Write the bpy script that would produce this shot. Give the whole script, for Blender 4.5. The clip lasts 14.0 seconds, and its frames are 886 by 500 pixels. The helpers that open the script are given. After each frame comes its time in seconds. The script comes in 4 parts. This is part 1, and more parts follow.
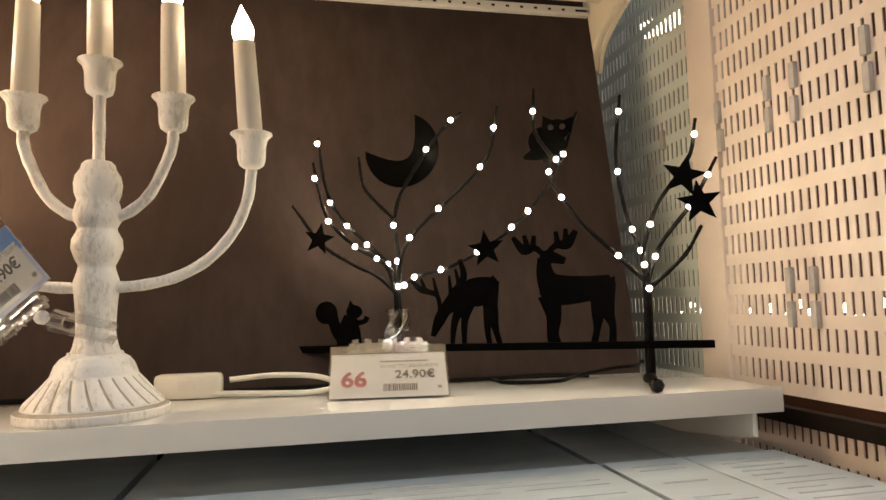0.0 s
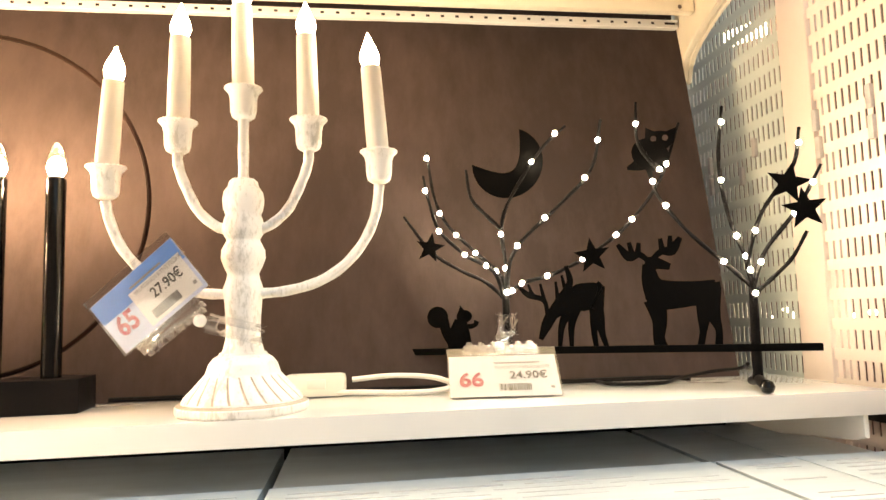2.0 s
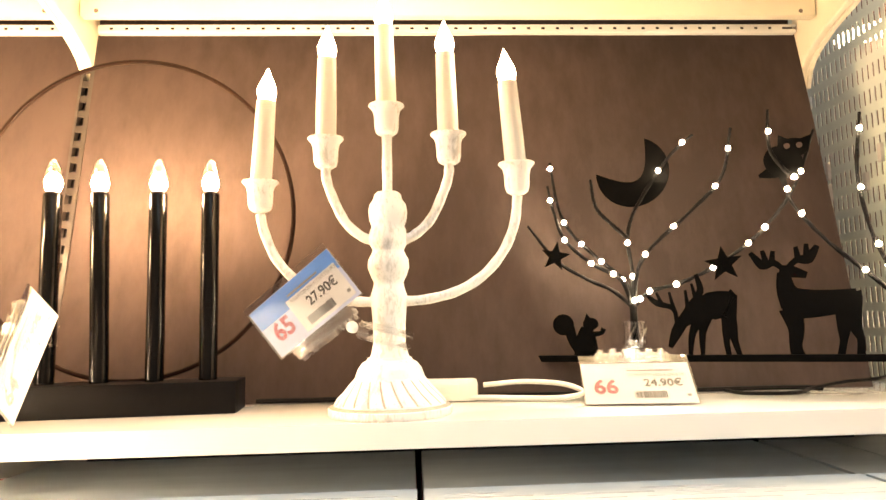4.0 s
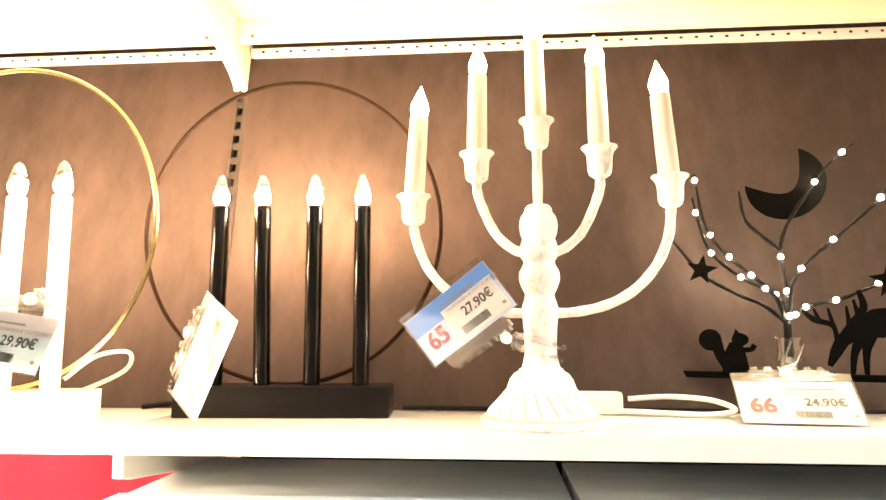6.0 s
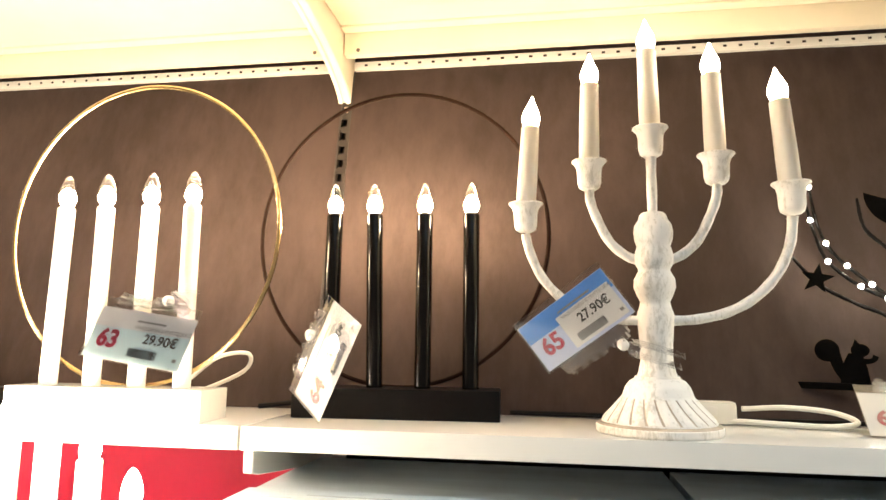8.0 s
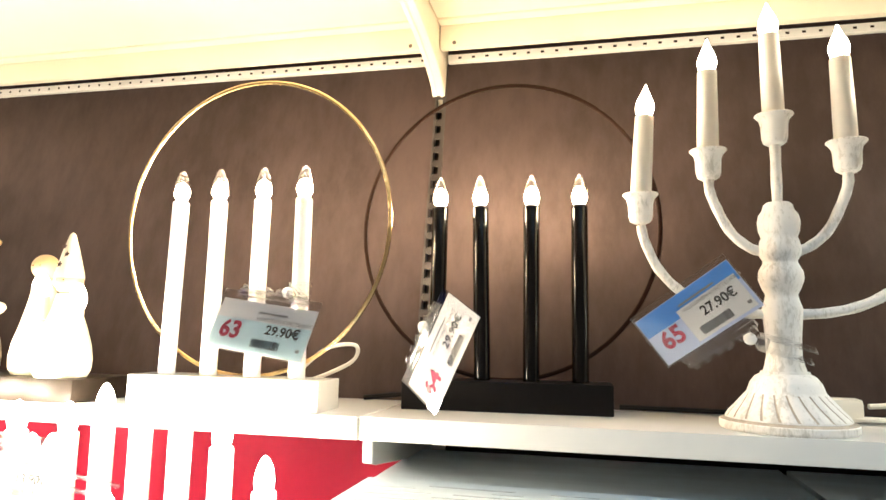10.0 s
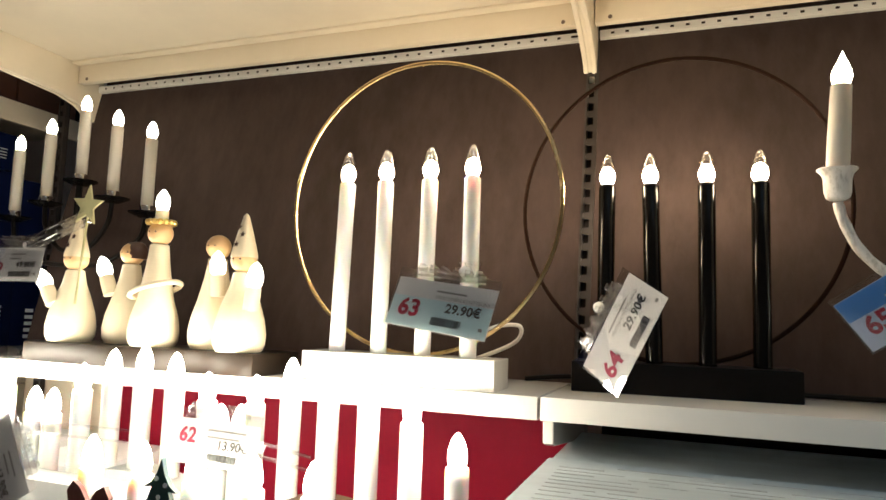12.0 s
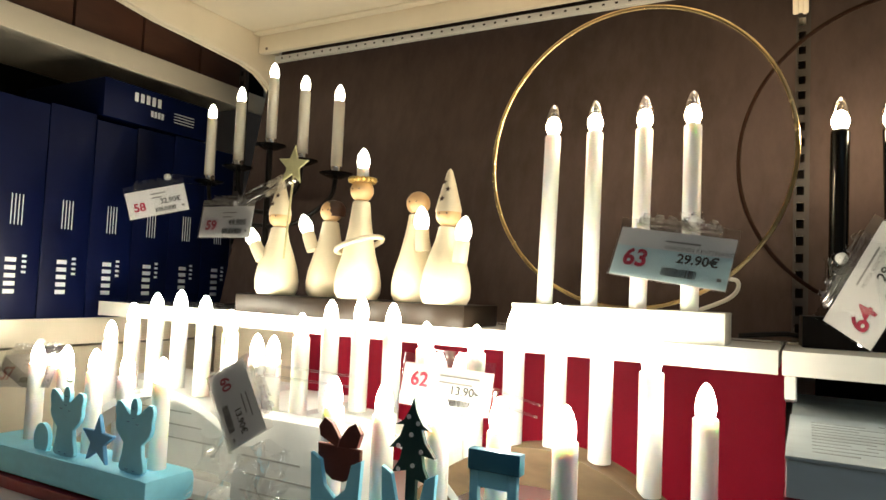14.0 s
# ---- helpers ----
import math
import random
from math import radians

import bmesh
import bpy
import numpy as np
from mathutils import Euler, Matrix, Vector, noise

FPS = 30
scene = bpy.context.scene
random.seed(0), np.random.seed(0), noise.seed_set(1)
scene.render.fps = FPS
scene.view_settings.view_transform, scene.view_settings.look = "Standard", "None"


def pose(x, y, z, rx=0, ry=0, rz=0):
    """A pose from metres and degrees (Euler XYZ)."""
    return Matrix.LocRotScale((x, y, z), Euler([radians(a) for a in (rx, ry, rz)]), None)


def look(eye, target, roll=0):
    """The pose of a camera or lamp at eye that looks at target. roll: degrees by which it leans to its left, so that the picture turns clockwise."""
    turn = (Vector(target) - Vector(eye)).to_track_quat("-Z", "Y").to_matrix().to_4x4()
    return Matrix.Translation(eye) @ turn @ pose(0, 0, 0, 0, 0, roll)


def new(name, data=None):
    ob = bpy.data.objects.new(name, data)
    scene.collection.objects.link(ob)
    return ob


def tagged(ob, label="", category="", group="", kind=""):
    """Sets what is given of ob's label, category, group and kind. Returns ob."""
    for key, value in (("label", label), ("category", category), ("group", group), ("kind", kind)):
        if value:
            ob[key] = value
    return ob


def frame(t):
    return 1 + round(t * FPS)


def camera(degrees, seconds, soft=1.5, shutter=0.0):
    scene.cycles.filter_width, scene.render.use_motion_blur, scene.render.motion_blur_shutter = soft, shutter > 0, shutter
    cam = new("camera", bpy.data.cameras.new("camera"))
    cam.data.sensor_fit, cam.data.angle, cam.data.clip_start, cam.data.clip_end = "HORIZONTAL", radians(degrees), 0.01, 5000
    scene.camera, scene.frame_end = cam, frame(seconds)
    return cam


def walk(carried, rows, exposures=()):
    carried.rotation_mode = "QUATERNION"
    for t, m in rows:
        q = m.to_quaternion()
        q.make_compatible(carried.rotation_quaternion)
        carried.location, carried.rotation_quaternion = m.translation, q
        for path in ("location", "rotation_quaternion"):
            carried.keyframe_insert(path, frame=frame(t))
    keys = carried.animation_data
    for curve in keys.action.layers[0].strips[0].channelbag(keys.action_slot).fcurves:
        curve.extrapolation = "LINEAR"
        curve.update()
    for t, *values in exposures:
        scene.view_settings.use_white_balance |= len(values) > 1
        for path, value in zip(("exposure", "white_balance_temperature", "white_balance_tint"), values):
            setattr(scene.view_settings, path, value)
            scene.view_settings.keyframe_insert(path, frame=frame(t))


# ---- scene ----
cam = camera(67.0, 14.0, soft=1.5)

PATH = [
    (0, (0.717, -0.698, 0.108), (1.136, 1.251, 0.27), -1.5),
    (0.5, (0.697, -0.734, 0.102), (1.11, 1.217, 0.258), -1.7),
    (1, (0.685, -0.735, 0.1), (1.078, 1.22, 0.258), -1.5),
    (1.5, (0.66, -0.733, 0.101), (0.997, 1.231, 0.277), -1.7),
    (2, (0.631, -0.733, 0.105), (0.903, 1.239, 0.296), -1.6),
    (2.5, (0.611, -0.731, 0.104), (0.854, 1.245, 0.291), -1.5),
    (3, (0.58, -0.735, 0.105), (0.774, 1.246, 0.299), -1.6),
    (5.5, (0.474, -0.764, 0.114), (0.399, 1.22, 0.349), -0.2),
    (6, (0.45, -0.765, 0.113), (0.295, 1.215, 0.355), -0.1),
    (6.5, (0.436, -0.767, 0.114), (0.225, 1.206, 0.366), -0.5),
    (7, (0.418, -0.775, 0.11), (0.163, 1.191, 0.374), -0.2),
    (9.5, (0.314, -0.801, 0.107), (-0.094, 1.139, 0.366), 1.2),
    (10, (0.29, -0.802, 0.104), (-0.162, 1.13, 0.353), 1.1),
    (10.5, (0.263, -0.806, 0.103), (-0.251, 1.112, 0.349), 1.5),
    (11, (0.24, -0.816, 0.1), (-0.331, 1.087, 0.331), 1.6),
    (11.5, (0.21, -0.821, 0.093), (-0.404, 1.068, 0.321), 1.9),
    (12, (0.169, -0.826, 0.093), (-0.512, 1.044, 0.295), 1.9),
    (12.5, (0.134, -0.842, 0.09), (-0.625, 0.996, 0.307), 2.0),
    (13, (0.103, -0.853, 0.088), (-0.719, 0.96, 0.288), 2.0),
    (13.5, (0.065, -0.863, 0.07), (-0.804, 0.931, 0.24), 2.2),
    (14, (0.025, -0.883, 0.058), (-0.928, 0.872, 0.17), 2.4),
]
EXPOSURE = [(0, -0.4, 6600, 16), (0.5, -0.25, 6600, 16), (1.5, 0.15, 6700, 16), (2.5, 1.3, 7000, 18), (3, 0.9, 7300, 20), (5.5, 1.5, 7500, 18), (6, 1.4, 7200, 18), (6.5, 0.85, 6600, 14),
            (7, 0.55, 6400, 13), (9.5, 0.22, 5600, 8), (10.5, 0.0, 5600, 8), (11.0, -1.05, 5700, 7), (11.5, -1.2, 5600, 7), (12.5, -1.32, 5500, 5), (13, -1.0, 5500, 4),
            (13.5, -1.7, 5500, 3), (14, -1.43, 5600, 2)]
walk(cam, [(t, look(eye, target, roll)) for t, eye, target, roll in PATH], EXPOSURE)

AISLE_WATTS = 20
FILAMENT, FLAME, ROW_BULB, LED, SMALL_BULB = 380, 56, 210, 210, 26

# ---- world and light ----
world = bpy.data.worlds.new("world")
scene.world = world
world.use_nodes = True
world.node_tree.nodes["Background"].inputs[0].default_value = (0.9, 0.85, 0.8, 1)
world.node_tree.nodes["Background"].inputs[1].default_value = 0.004


def area(name, eye, target, sx, sy, watts, color):
    data = bpy.data.lights.new(name, "AREA")
    data.shape, data.size, data.size_y, data.energy, data.color = "RECTANGLE", sx, sy, watts, color
    ob = new(name, data)
    ob.matrix_world = look(eye, target)
    return ob


# the shop's ceiling lamps over the aisle
area("ceiling_lamp", (1.15, -0.75, 1.62), (1.05, -0.45, -0.4), 2.0, 0.3, AISLE_WATTS, (0.78, 0.93, 1.0))
area("ceiling_lamp", (1.2, -2.0, 1.6), (1.1, -1.2, -0.3), 2.0, 0.3, AISLE_WATTS * 0.15, (0.68, 0.9, 1.0))


# ---- materials ----
def material(name, color, rough=0.5, metal=0.0, vary=0.12, scale=30.0, bump=0.0, bump_scale=120.0, spec=0.5,
             coat=0.0, second=None, stretch=(1, 1, 1), random_shade=0.0, ends=(0.38, 0.62)):
    m = bpy.data.materials.new(name)
    m.use_nodes = True
    n, l = m.node_tree.nodes, m.node_tree.links
    b = n["Principled BSDF"]
    b.inputs["Roughness"].default_value = rough
    b.inputs["Metallic"].default_value = metal
    b.inputs["Specular IOR Level"].default_value = spec
    b.inputs["Coat Weight"].default_value = coat
    tc = n.new("ShaderNodeTexCoord")
    mp = n.new("ShaderNodeMapping")
    mp.inputs["Scale"].default_value = stretch
    l.new(tc.outputs["Object"], mp.inputs[0])
    ns = n.new("ShaderNodeTexNoise")
    ns.inputs["Scale"].default_value, ns.inputs["Detail"].default_value = scale, 8
    ns.inputs["Roughness"].default_value = 0.65
    l.new(mp.outputs[0], ns.inputs[0])
    big = n.new("ShaderNodeTexNoise")
    big.inputs["Scale"].default_value = scale / 7
    l.new(mp.outputs[0], big.inputs[0])
    add = n.new("ShaderNodeMath")
    add.operation = "MULTIPLY_ADD"
    l.new(ns.outputs[0], add.inputs[0])
    add.inputs[1].default_value = 0.6
    half = n.new("ShaderNodeMath")
    half.operation = "MULTIPLY"
    l.new(big.outputs[0], half.inputs[0])
    half.inputs[1].default_value = 0.4
    l.new(half.outputs[0], add.inputs[2])
    ramp = n.new("ShaderNodeValToRGB")
    c2 = second or tuple(c * (1 - vary) for c in color)
    c1 = color if second else tuple(min(1, c * (1 + vary)) for c in color)
    ramp.color_ramp.elements[0].position, ramp.color_ramp.elements[1].position = ends
    ramp.color_ramp.elements[0].color = (*c2, 1)
    ramp.color_ramp.elements[1].color = (*c1, 1)
    l.new(add.outputs[0], ramp.inputs[0])
    out = ramp.outputs[0]
    if random_shade:
        info = n.new("ShaderNodeObjectInfo")
        hsv = n.new("ShaderNodeHueSaturation")
        rng = n.new("ShaderNodeMapRange")
        rng.inputs[3].default_value, rng.inputs[4].default_value = 1 - random_shade, 1 + random_shade
        l.new(info.outputs["Random"], rng.inputs[0])
        l.new(rng.outputs[0], hsv.inputs["Value"])
        l.new(out, hsv.inputs["Color"])
        out = hsv.outputs[0]
    l.new(out, b.inputs["Base Color"])
    rr = n.new("ShaderNodeMapRange")
    rr.inputs[3].default_value, rr.inputs[4].default_value = max(0, rough - 0.08), min(1, rough + 0.08)
    l.new(ns.outputs[0], rr.inputs[0])
    l.new(rr.outputs[0], b.inputs["Roughness"])
    if bump:
        bn = n.new("ShaderNodeTexNoise")
        bn.inputs["Scale"].default_value, bn.inputs["Detail"].default_value = bump_scale, 4
        l.new(mp.outputs[0], bn.inputs[0])
        bp = n.new("ShaderNodeBump")
        bp.inputs["Strength"].default_value, bp.inputs["Distance"].default_value = bump, 0.002
        l.new(bn.outputs[0], bp.inputs["Height"])
        l.new(bp.outputs[0], b.inputs["Normal"])
    return m


def glass(name, color=(1, 1, 1), rough=0.03, alpha=0.0):
    m = bpy.data.materials.new(name)
    m.use_nodes = True
    n, l = m.node_tree.nodes, m.node_tree.links
    out = n["Material Output"]
    tr, gl, mix, lw = n.new("ShaderNodeBsdfTransparent"), n.new("ShaderNodeBsdfGlossy"), n.new("ShaderNodeMixShader"), n.new("ShaderNodeLayerWeight")
    tr.inputs[0].default_value = (*color, 1)
    gl.inputs["Roughness"].default_value = rough
    lw.inputs[0].default_value = 0.35
    rg = n.new("ShaderNodeMapRange")
    rg.inputs[3].default_value, rg.inputs[4].default_value = 0.05 + alpha, 0.75
    l.new(lw.outputs["Facing"], rg.inputs[0])
    l.new(rg.outputs[0], mix.inputs[0])
    l.new(tr.outputs[0], mix.inputs[1])
    l.new(gl.outputs[0], mix.inputs[2])
    l.new(mix.outputs[0], out.inputs[0])
    return m


def glow(name, color, strength):
    m = bpy.data.materials.new(name)
    m.use_nodes = True
    b = m.node_tree.nodes["Principled BSDF"]
    b.inputs["Base Color"].default_value = (0.9, 0.85, 0.75, 1)
    b.inputs["Emission Color"].default_value = (*color, 1)
    b.inputs["Emission Strength"].default_value = strength
    return m


def wax(name, color, strength=0.25):
    """Pale plastic candle tube: lets light of its bulb seep through."""
    m = material(name, color, 0.35, vary=0.03, scale=60)
    b = m.node_tree.nodes["Principled BSDF"]
    b.inputs["Subsurface Weight"].default_value = strength
    b.inputs["Subsurface Radius"].default_value = (0.02, 0.014, 0.008)
    b.inputs["Subsurface Scale"].default_value = 0.5
    return m


WHITE_STEEL = material("white_steel", (0.76, 0.74, 0.69), 0.13, vary=0.012, scale=9, coat=0.3)
GREY_STEEL = material("worn_steel", (0.023, 0.018, 0.016), 0.4, vary=0.1, scale=15)
CREAM_STEEL = material("cream_steel", (0.78, 0.7, 0.55), 0.4, vary=0.05, scale=7, bump=0.06, bump_scale=60)
PEG_STEEL = material("pegboard_paint", (0.8, 0.67, 0.57), 0.38, vary=0.05, scale=12)
PEG_GREEN = material("pegboard_green_tint", (0.6, 0.64, 0.57), 0.3, vary=0.05, scale=12)
BROWN = material("brown_backing", (0.049, 0.0345, 0.0305), 0.8, vary=0.22, scale=34, spec=0.1, bump=0.12, bump_scale=14, stretch=(1, 1, 0.35))
SLOT_DARK = material("slot_brown", (0.16, 0.12, 0.1), 0.7)
RED = material("red_board", (0.25, 0.002, 0.02), 0.6, spec=0.2, vary=0.08, scale=6)
DARK_RED = material("dark_red_card", (0.2, 0.012, 0.022), 0.45, vary=0.15, scale=12)
WOOD_BROWN = material("dark_planks", (0.085, 0.034, 0.017), 0.5, vary=0.3, scale=14, stretch=(1, 0.25, 1))
FLOOR = material("floor_vinyl", (0.35, 0.32, 0.3), 0.4, vary=0.1, scale=6)
WALL_PAINT = material("shop_wall", (0.5, 0.45, 0.42), 0.7, vary=0.08, scale=4)
ROMANA_WHITE = material("rubbed_white", (0.84, 0.81, 0.75), 0.55, second=(0.6, 0.57, 0.5), scale=260, bump=0.15, bump_scale=260, stretch=(1, 1, 0.4), ends=(0.4, 0.5))
DARK_GROOVE = material("dark_groove", (0.42, 0.36, 0.28), 0.7, vary=0.25, scale=90)
CANDLE = wax("candle_plastic", (0.7, 0.67, 0.6), 0.1)
CANDLE_BRIGHT = wax("candle_white_plastic", (0.92, 0.9, 0.84), 0.3)
BLACK_GLOSS = material("black_gloss", (0.003, 0.0028, 0.0025), 0.17, spec=0.22, vary=0.2, scale=20)
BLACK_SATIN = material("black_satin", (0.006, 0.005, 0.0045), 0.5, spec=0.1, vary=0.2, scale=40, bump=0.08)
BLACK_MATT = material("black_matt", (0.0022, 0.002, 0.0018), 0.75, spec=0.03, vary=0.25, scale=30)
WHITE_LACQUER = material("white_lacquer", (0.86, 0.83, 0.74), 0.25, vary=0.03, scale=20, coat=0.4)
BRASS = material("brass_wire", (0.78, 0.6, 0.3), 0.25, 1.0, vary=0.1, scale=40)
BROWN_METAL = material("bronze_wire", (0.014, 0.006, 0.0035), 0.5, 0.0, spec=0.06, vary=0.2, scale=40)
CHROME = material("chrome", (0.8, 0.78, 0.74), 0.15, 1.0, vary=0.05)
CABLE_WHITE = material("white_cable", (0.8, 0.77, 0.7), 0.4, vary=0.04)
BARK = material("twig_tape", (0.0025, 0.002, 0.0018), 0.6, spec=0.1, vary=0.4, scale=90, bump=0.5, bump_scale=250)
CARD = material("card_white", (0.86, 0.85, 0.84), 0.35, vary=0.03, scale=25, coat=0.2)
# reflected blue light on the price cards, put into the card colours
BLUE_SHEEN = material("blue_sheen", (0.1, 0.32, 0.85), 0.35, vary=0.12, scale=12, coat=0.2)
CYAN_SHEEN = material("cyan_sheen", (0.7, 0.9, 0.96), 0.35, vary=0.12, scale=12, coat=0.2)
LILAC_SHEEN = material("lilac_sheen", (0.6, 0.68, 0.93), 0.35, vary=0.08, scale=12, coat=0.2)
INK = material("black_ink", (0.03, 0.03, 0.03), 0.5)
INK_GREY = material("grey_ink", (0.28, 0.27, 0.27), 0.5)
INK_RED = material("magenta_ink", (0.42, 0.006, 0.05), 0.45)
CLEAR = glass("clear_plastic", (0.97, 0.97, 0.97), 0.04, 0.0)
BULB_GLASS = glass("bulb_glass", (1, 0.98, 0.95), 0.02)
GLOW_BULB = glow("bulb_glow", (1.0, 0.72, 0.42), FILAMENT)
GLOW_FLAME = glow("flame_glow", (1.0, 0.78, 0.5), FLAME)
GLOW_ROW = glow("row_bulb_glow", (1.0, 0.8, 0.56), ROW_BULB)
GLOW_LED = glow("led_glow", (1.0, 0.89, 0.62), LED)
GLOW_SMALL = glow("small_bulb_glow", (1.0, 0.82, 0.58), SMALL_BULB)
PALE_WOOD = material("pale_wood", (0.78, 0.68, 0.48), 0.45, vary=0.08, scale=20, stretch=(1, 1, 0.2))
HEAD_WOOD = material("honey_wood", (0.7, 0.46, 0.22), 0.4, vary=0.12, scale=25, stretch=(1, 1, 0.3))
HAIR = material("dark_hair_paint", (0.05, 0.02, 0.012), 0.4)
GOLD = material("gold_paint", (0.7, 0.5, 0.16), 0.3, 0.8)
STAR_PAINT = material("pale_green_gold", (0.62, 0.58, 0.3), 0.35, 0.3)
DARK_WOOD = material("dark_wood", (0.013, 0.009, 0.006), 0.38, spec=0.15, vary=0.35, scale=18, stretch=(0.2, 1, 1))
ARCH_WOOD = material("grey_brown_wood", (0.2, 0.13, 0.07), 0.55, vary=0.3, scale=25, stretch=(0.25, 1, 1), bump=0.15)
NAVY = material("navy_carton", (0.0014, 0.0045, 0.034), 0.45, spec=0.15, vary=0.15, scale=8, random_shade=0.15)
PRINT_WHITE = material("white_print", (0.75, 0.78, 0.82), 0.45)
CARTON = material("grey_white_carton", (0.56, 0.63, 0.66), 0.38, vary=0.16, scale=10, stretch=(0.25, 2, 1))
FAINT_PRINT = material("faint_print", (0.5, 0.49, 0.47), 0.5, vary=0.2, scale=60)
CARTON_PRINT = material("pale_grey_print", (0.42, 0.45, 0.48), 0.5, vary=0.2, scale=60)
SKY_BLUE = material("sky_blue_paint", (0.32, 0.74, 0.96), 0.45, vary=0.06)
MID_BLUE = material("mid_blue_paint", (0.12, 0.33, 0.6), 0.45, vary=0.08)
TEAL_BLUE = material("dark_teal_paint", (0.04, 0.17, 0.27), 0.45)
SACK_BROWN = material("red_brown_paint", (0.13, 0.03, 0.02), 0.5, vary=0.15)
TREE_GREEN = material("dark_green_paint", (0.012, 0.05, 0.045), 0.5, vary=0.15)
SNOW_WHITE = material("snow_white_paint", (0.82, 0.82, 0.8), 0.5, vary=0.03)
PLUG_GREY = material("grey_plug", (0.5, 0.46, 0.42), 0.4, vary=0.2)
RIM_WOOD = material("natural_pine", (0.62, 0.48, 0.3), 0.5, vary=0.12, scale=16, stretch=(0.2, 1, 1))


# ---- mesh helpers ----
def finish(bm, name, mats, parent=None, label="", angle=40):
    bmesh.ops.recalc_face_normals(bm, faces=bm.faces[:])
    me = bpy.data.meshes.new(name)
    bm.to_mesh(me)
    bm.free()
    for m in (mats if isinstance(mats, (list, tuple)) else [mats]):
        me.materials.append(m)
    me.polygons.foreach_set("use_smooth", [True] * len(me.polygons))
    me.set_sharp_from_angle(angle=radians(angle))
    ob = new(name, me)
    ob.parent = parent
    if label:
        ob["label"] = label
    return ob


def part(name, bm, mat, parent, label=""):
    return finish(bm, name, mat, parent, label)


def thing(name, m, label, category, group="", kind=""):
    ob = new(name)
    ob.empty_display_size = 0.03
    ob.matrix_world = m
    return tagged(ob, label, category, group, kind)


def box(x0, x1, y0, y1, z0, z1, bev=0.0, bm=None, m=None, idx=0):
    own = bmesh.new()
    bmesh.ops.create_cube(own, size=1)
    for v in own.verts:
        v.co = Vector((x0 + (v.co.x + 0.5) * (x1 - x0), y0 + (v.co.y + 0.5) * (y1 - y0), z0 + (v.co.z + 0.5) * (z1 - z0)))
    if bev:
        bmesh.ops.bevel(own, geom=own.edges[:], offset=bev, segments=2, affect="EDGES", profile=0.6)
    return merge(bm, own, m, idx)


def merge(bm, own, m=None, idx=0):
    if m is not None:
        own.transform(m)
    for f in own.faces:
        f.material_index = idx
    if bm is None:
        return own
    me = bpy.data.meshes.new("tmp")
    own.to_mesh(me)
    own.free()
    bm.from_mesh(me)
    bpy.data.meshes.remove(me)
    return bm


def lathe(profile, seg=24, bm=None, m=None, idx=0, ripple=None):
    """Turned shape from (radius, height) pairs; ripple(angle, height) scales the radius."""
    own = bmesh.new()
    rings = []
    for r, z in profile:
        if r < 1e-5:
            rings.append([own.verts.new((0, 0, z))])
            continue
        ring = []
        for k in range(seg):
            a = 2 * math.pi * k / seg
            q = r * (ripple(a, z) if ripple else 1)
            ring.append(own.verts.new((q * math.cos(a), q * math.sin(a), z)))
        rings.append(ring)
    for a, b in zip(rings, rings[1:]):
        if len(a) == 1 and len(b) == 1:
            continue
        for k in range(seg):
            j = (k + 1) % seg
            if len(a) == 1:
                own.faces.new((a[0], b[k], b[j]))
            elif len(b) == 1:
                own.faces.new((a[k], a[j], b[0]))
            else:
                own.faces.new((a[k], a[j], b[j], b[k]))
    for ring in (rings[0], rings[-1]):
        if len(ring) > 1:
            own.faces.new(ring)
    return merge(bm, own, m, idx)


def smooth_path(pts, steps=6):
    """Catmull-Rom through a few points."""
    pts = [Vector(p) for p in pts]
    p = [2 * pts[0] - pts[1]] + pts + [2 * pts[-1] - pts[-2]]
    out = []
    for i in range(1, len(p) - 2):
        for s in range(steps):
            t = s / steps
            a, b, c, d = p[i - 1], p[i], p[i + 1], p[i + 2]
            out.append(0.5 * (2 * b + (c - a) * t + (2 * a - 5 * b + 4 * c - d) * t * t + (3 * b - a - 3 * c + d) * t ** 3))
    out.append(pts[-1])
    return out


def tube(pts, r, seg=8, bm=None, m=None, idx=0, closed=False, twist=0.0, oval=1.0, r_end=None):
    """A round or oval bar swept along points."""
    own = bmesh.new()
    pts = [Vector(p) for p in pts]
    n = len(pts)
    rings, side = [], None
    for i, p in enumerate(pts):
        a = pts[(i - 1) % n] if closed or i else p
        b = pts[(i + 1) % n] if closed or i < n - 1 else p
        d = (b - a).normalized()
        if side is None:
            side = d.orthogonal().normalized()
        side = (side - d * side.dot(d)).normalized()
        up = d.cross(side)
        q = r if r_end is None else r + (r_end - r) * i / (n - 1)
        ring = []
        for k in range(seg):
            w = 2 * math.pi * k / seg
            u, v = math.cos(w) * q, math.sin(w) * q * oval
            c, s = math.cos(twist * i), math.sin(twist * i)
            ring.append(own.verts.new(p + side * (u * c - v * s) + up * (u * s + v * c)))
        rings.append(ring)
    for i in range(n if closed else n - 1):
        a, b = rings[i], rings[(i + 1) % n]
        for k in range(seg):
            j = (k + 1) % seg
            own.faces.new((a[k], a[j], b[j], b[k]))
    if not closed:
        own.faces.new(rings[0])
        own.faces.new(rings[-1])
    return merge(bm, own, m, idx)


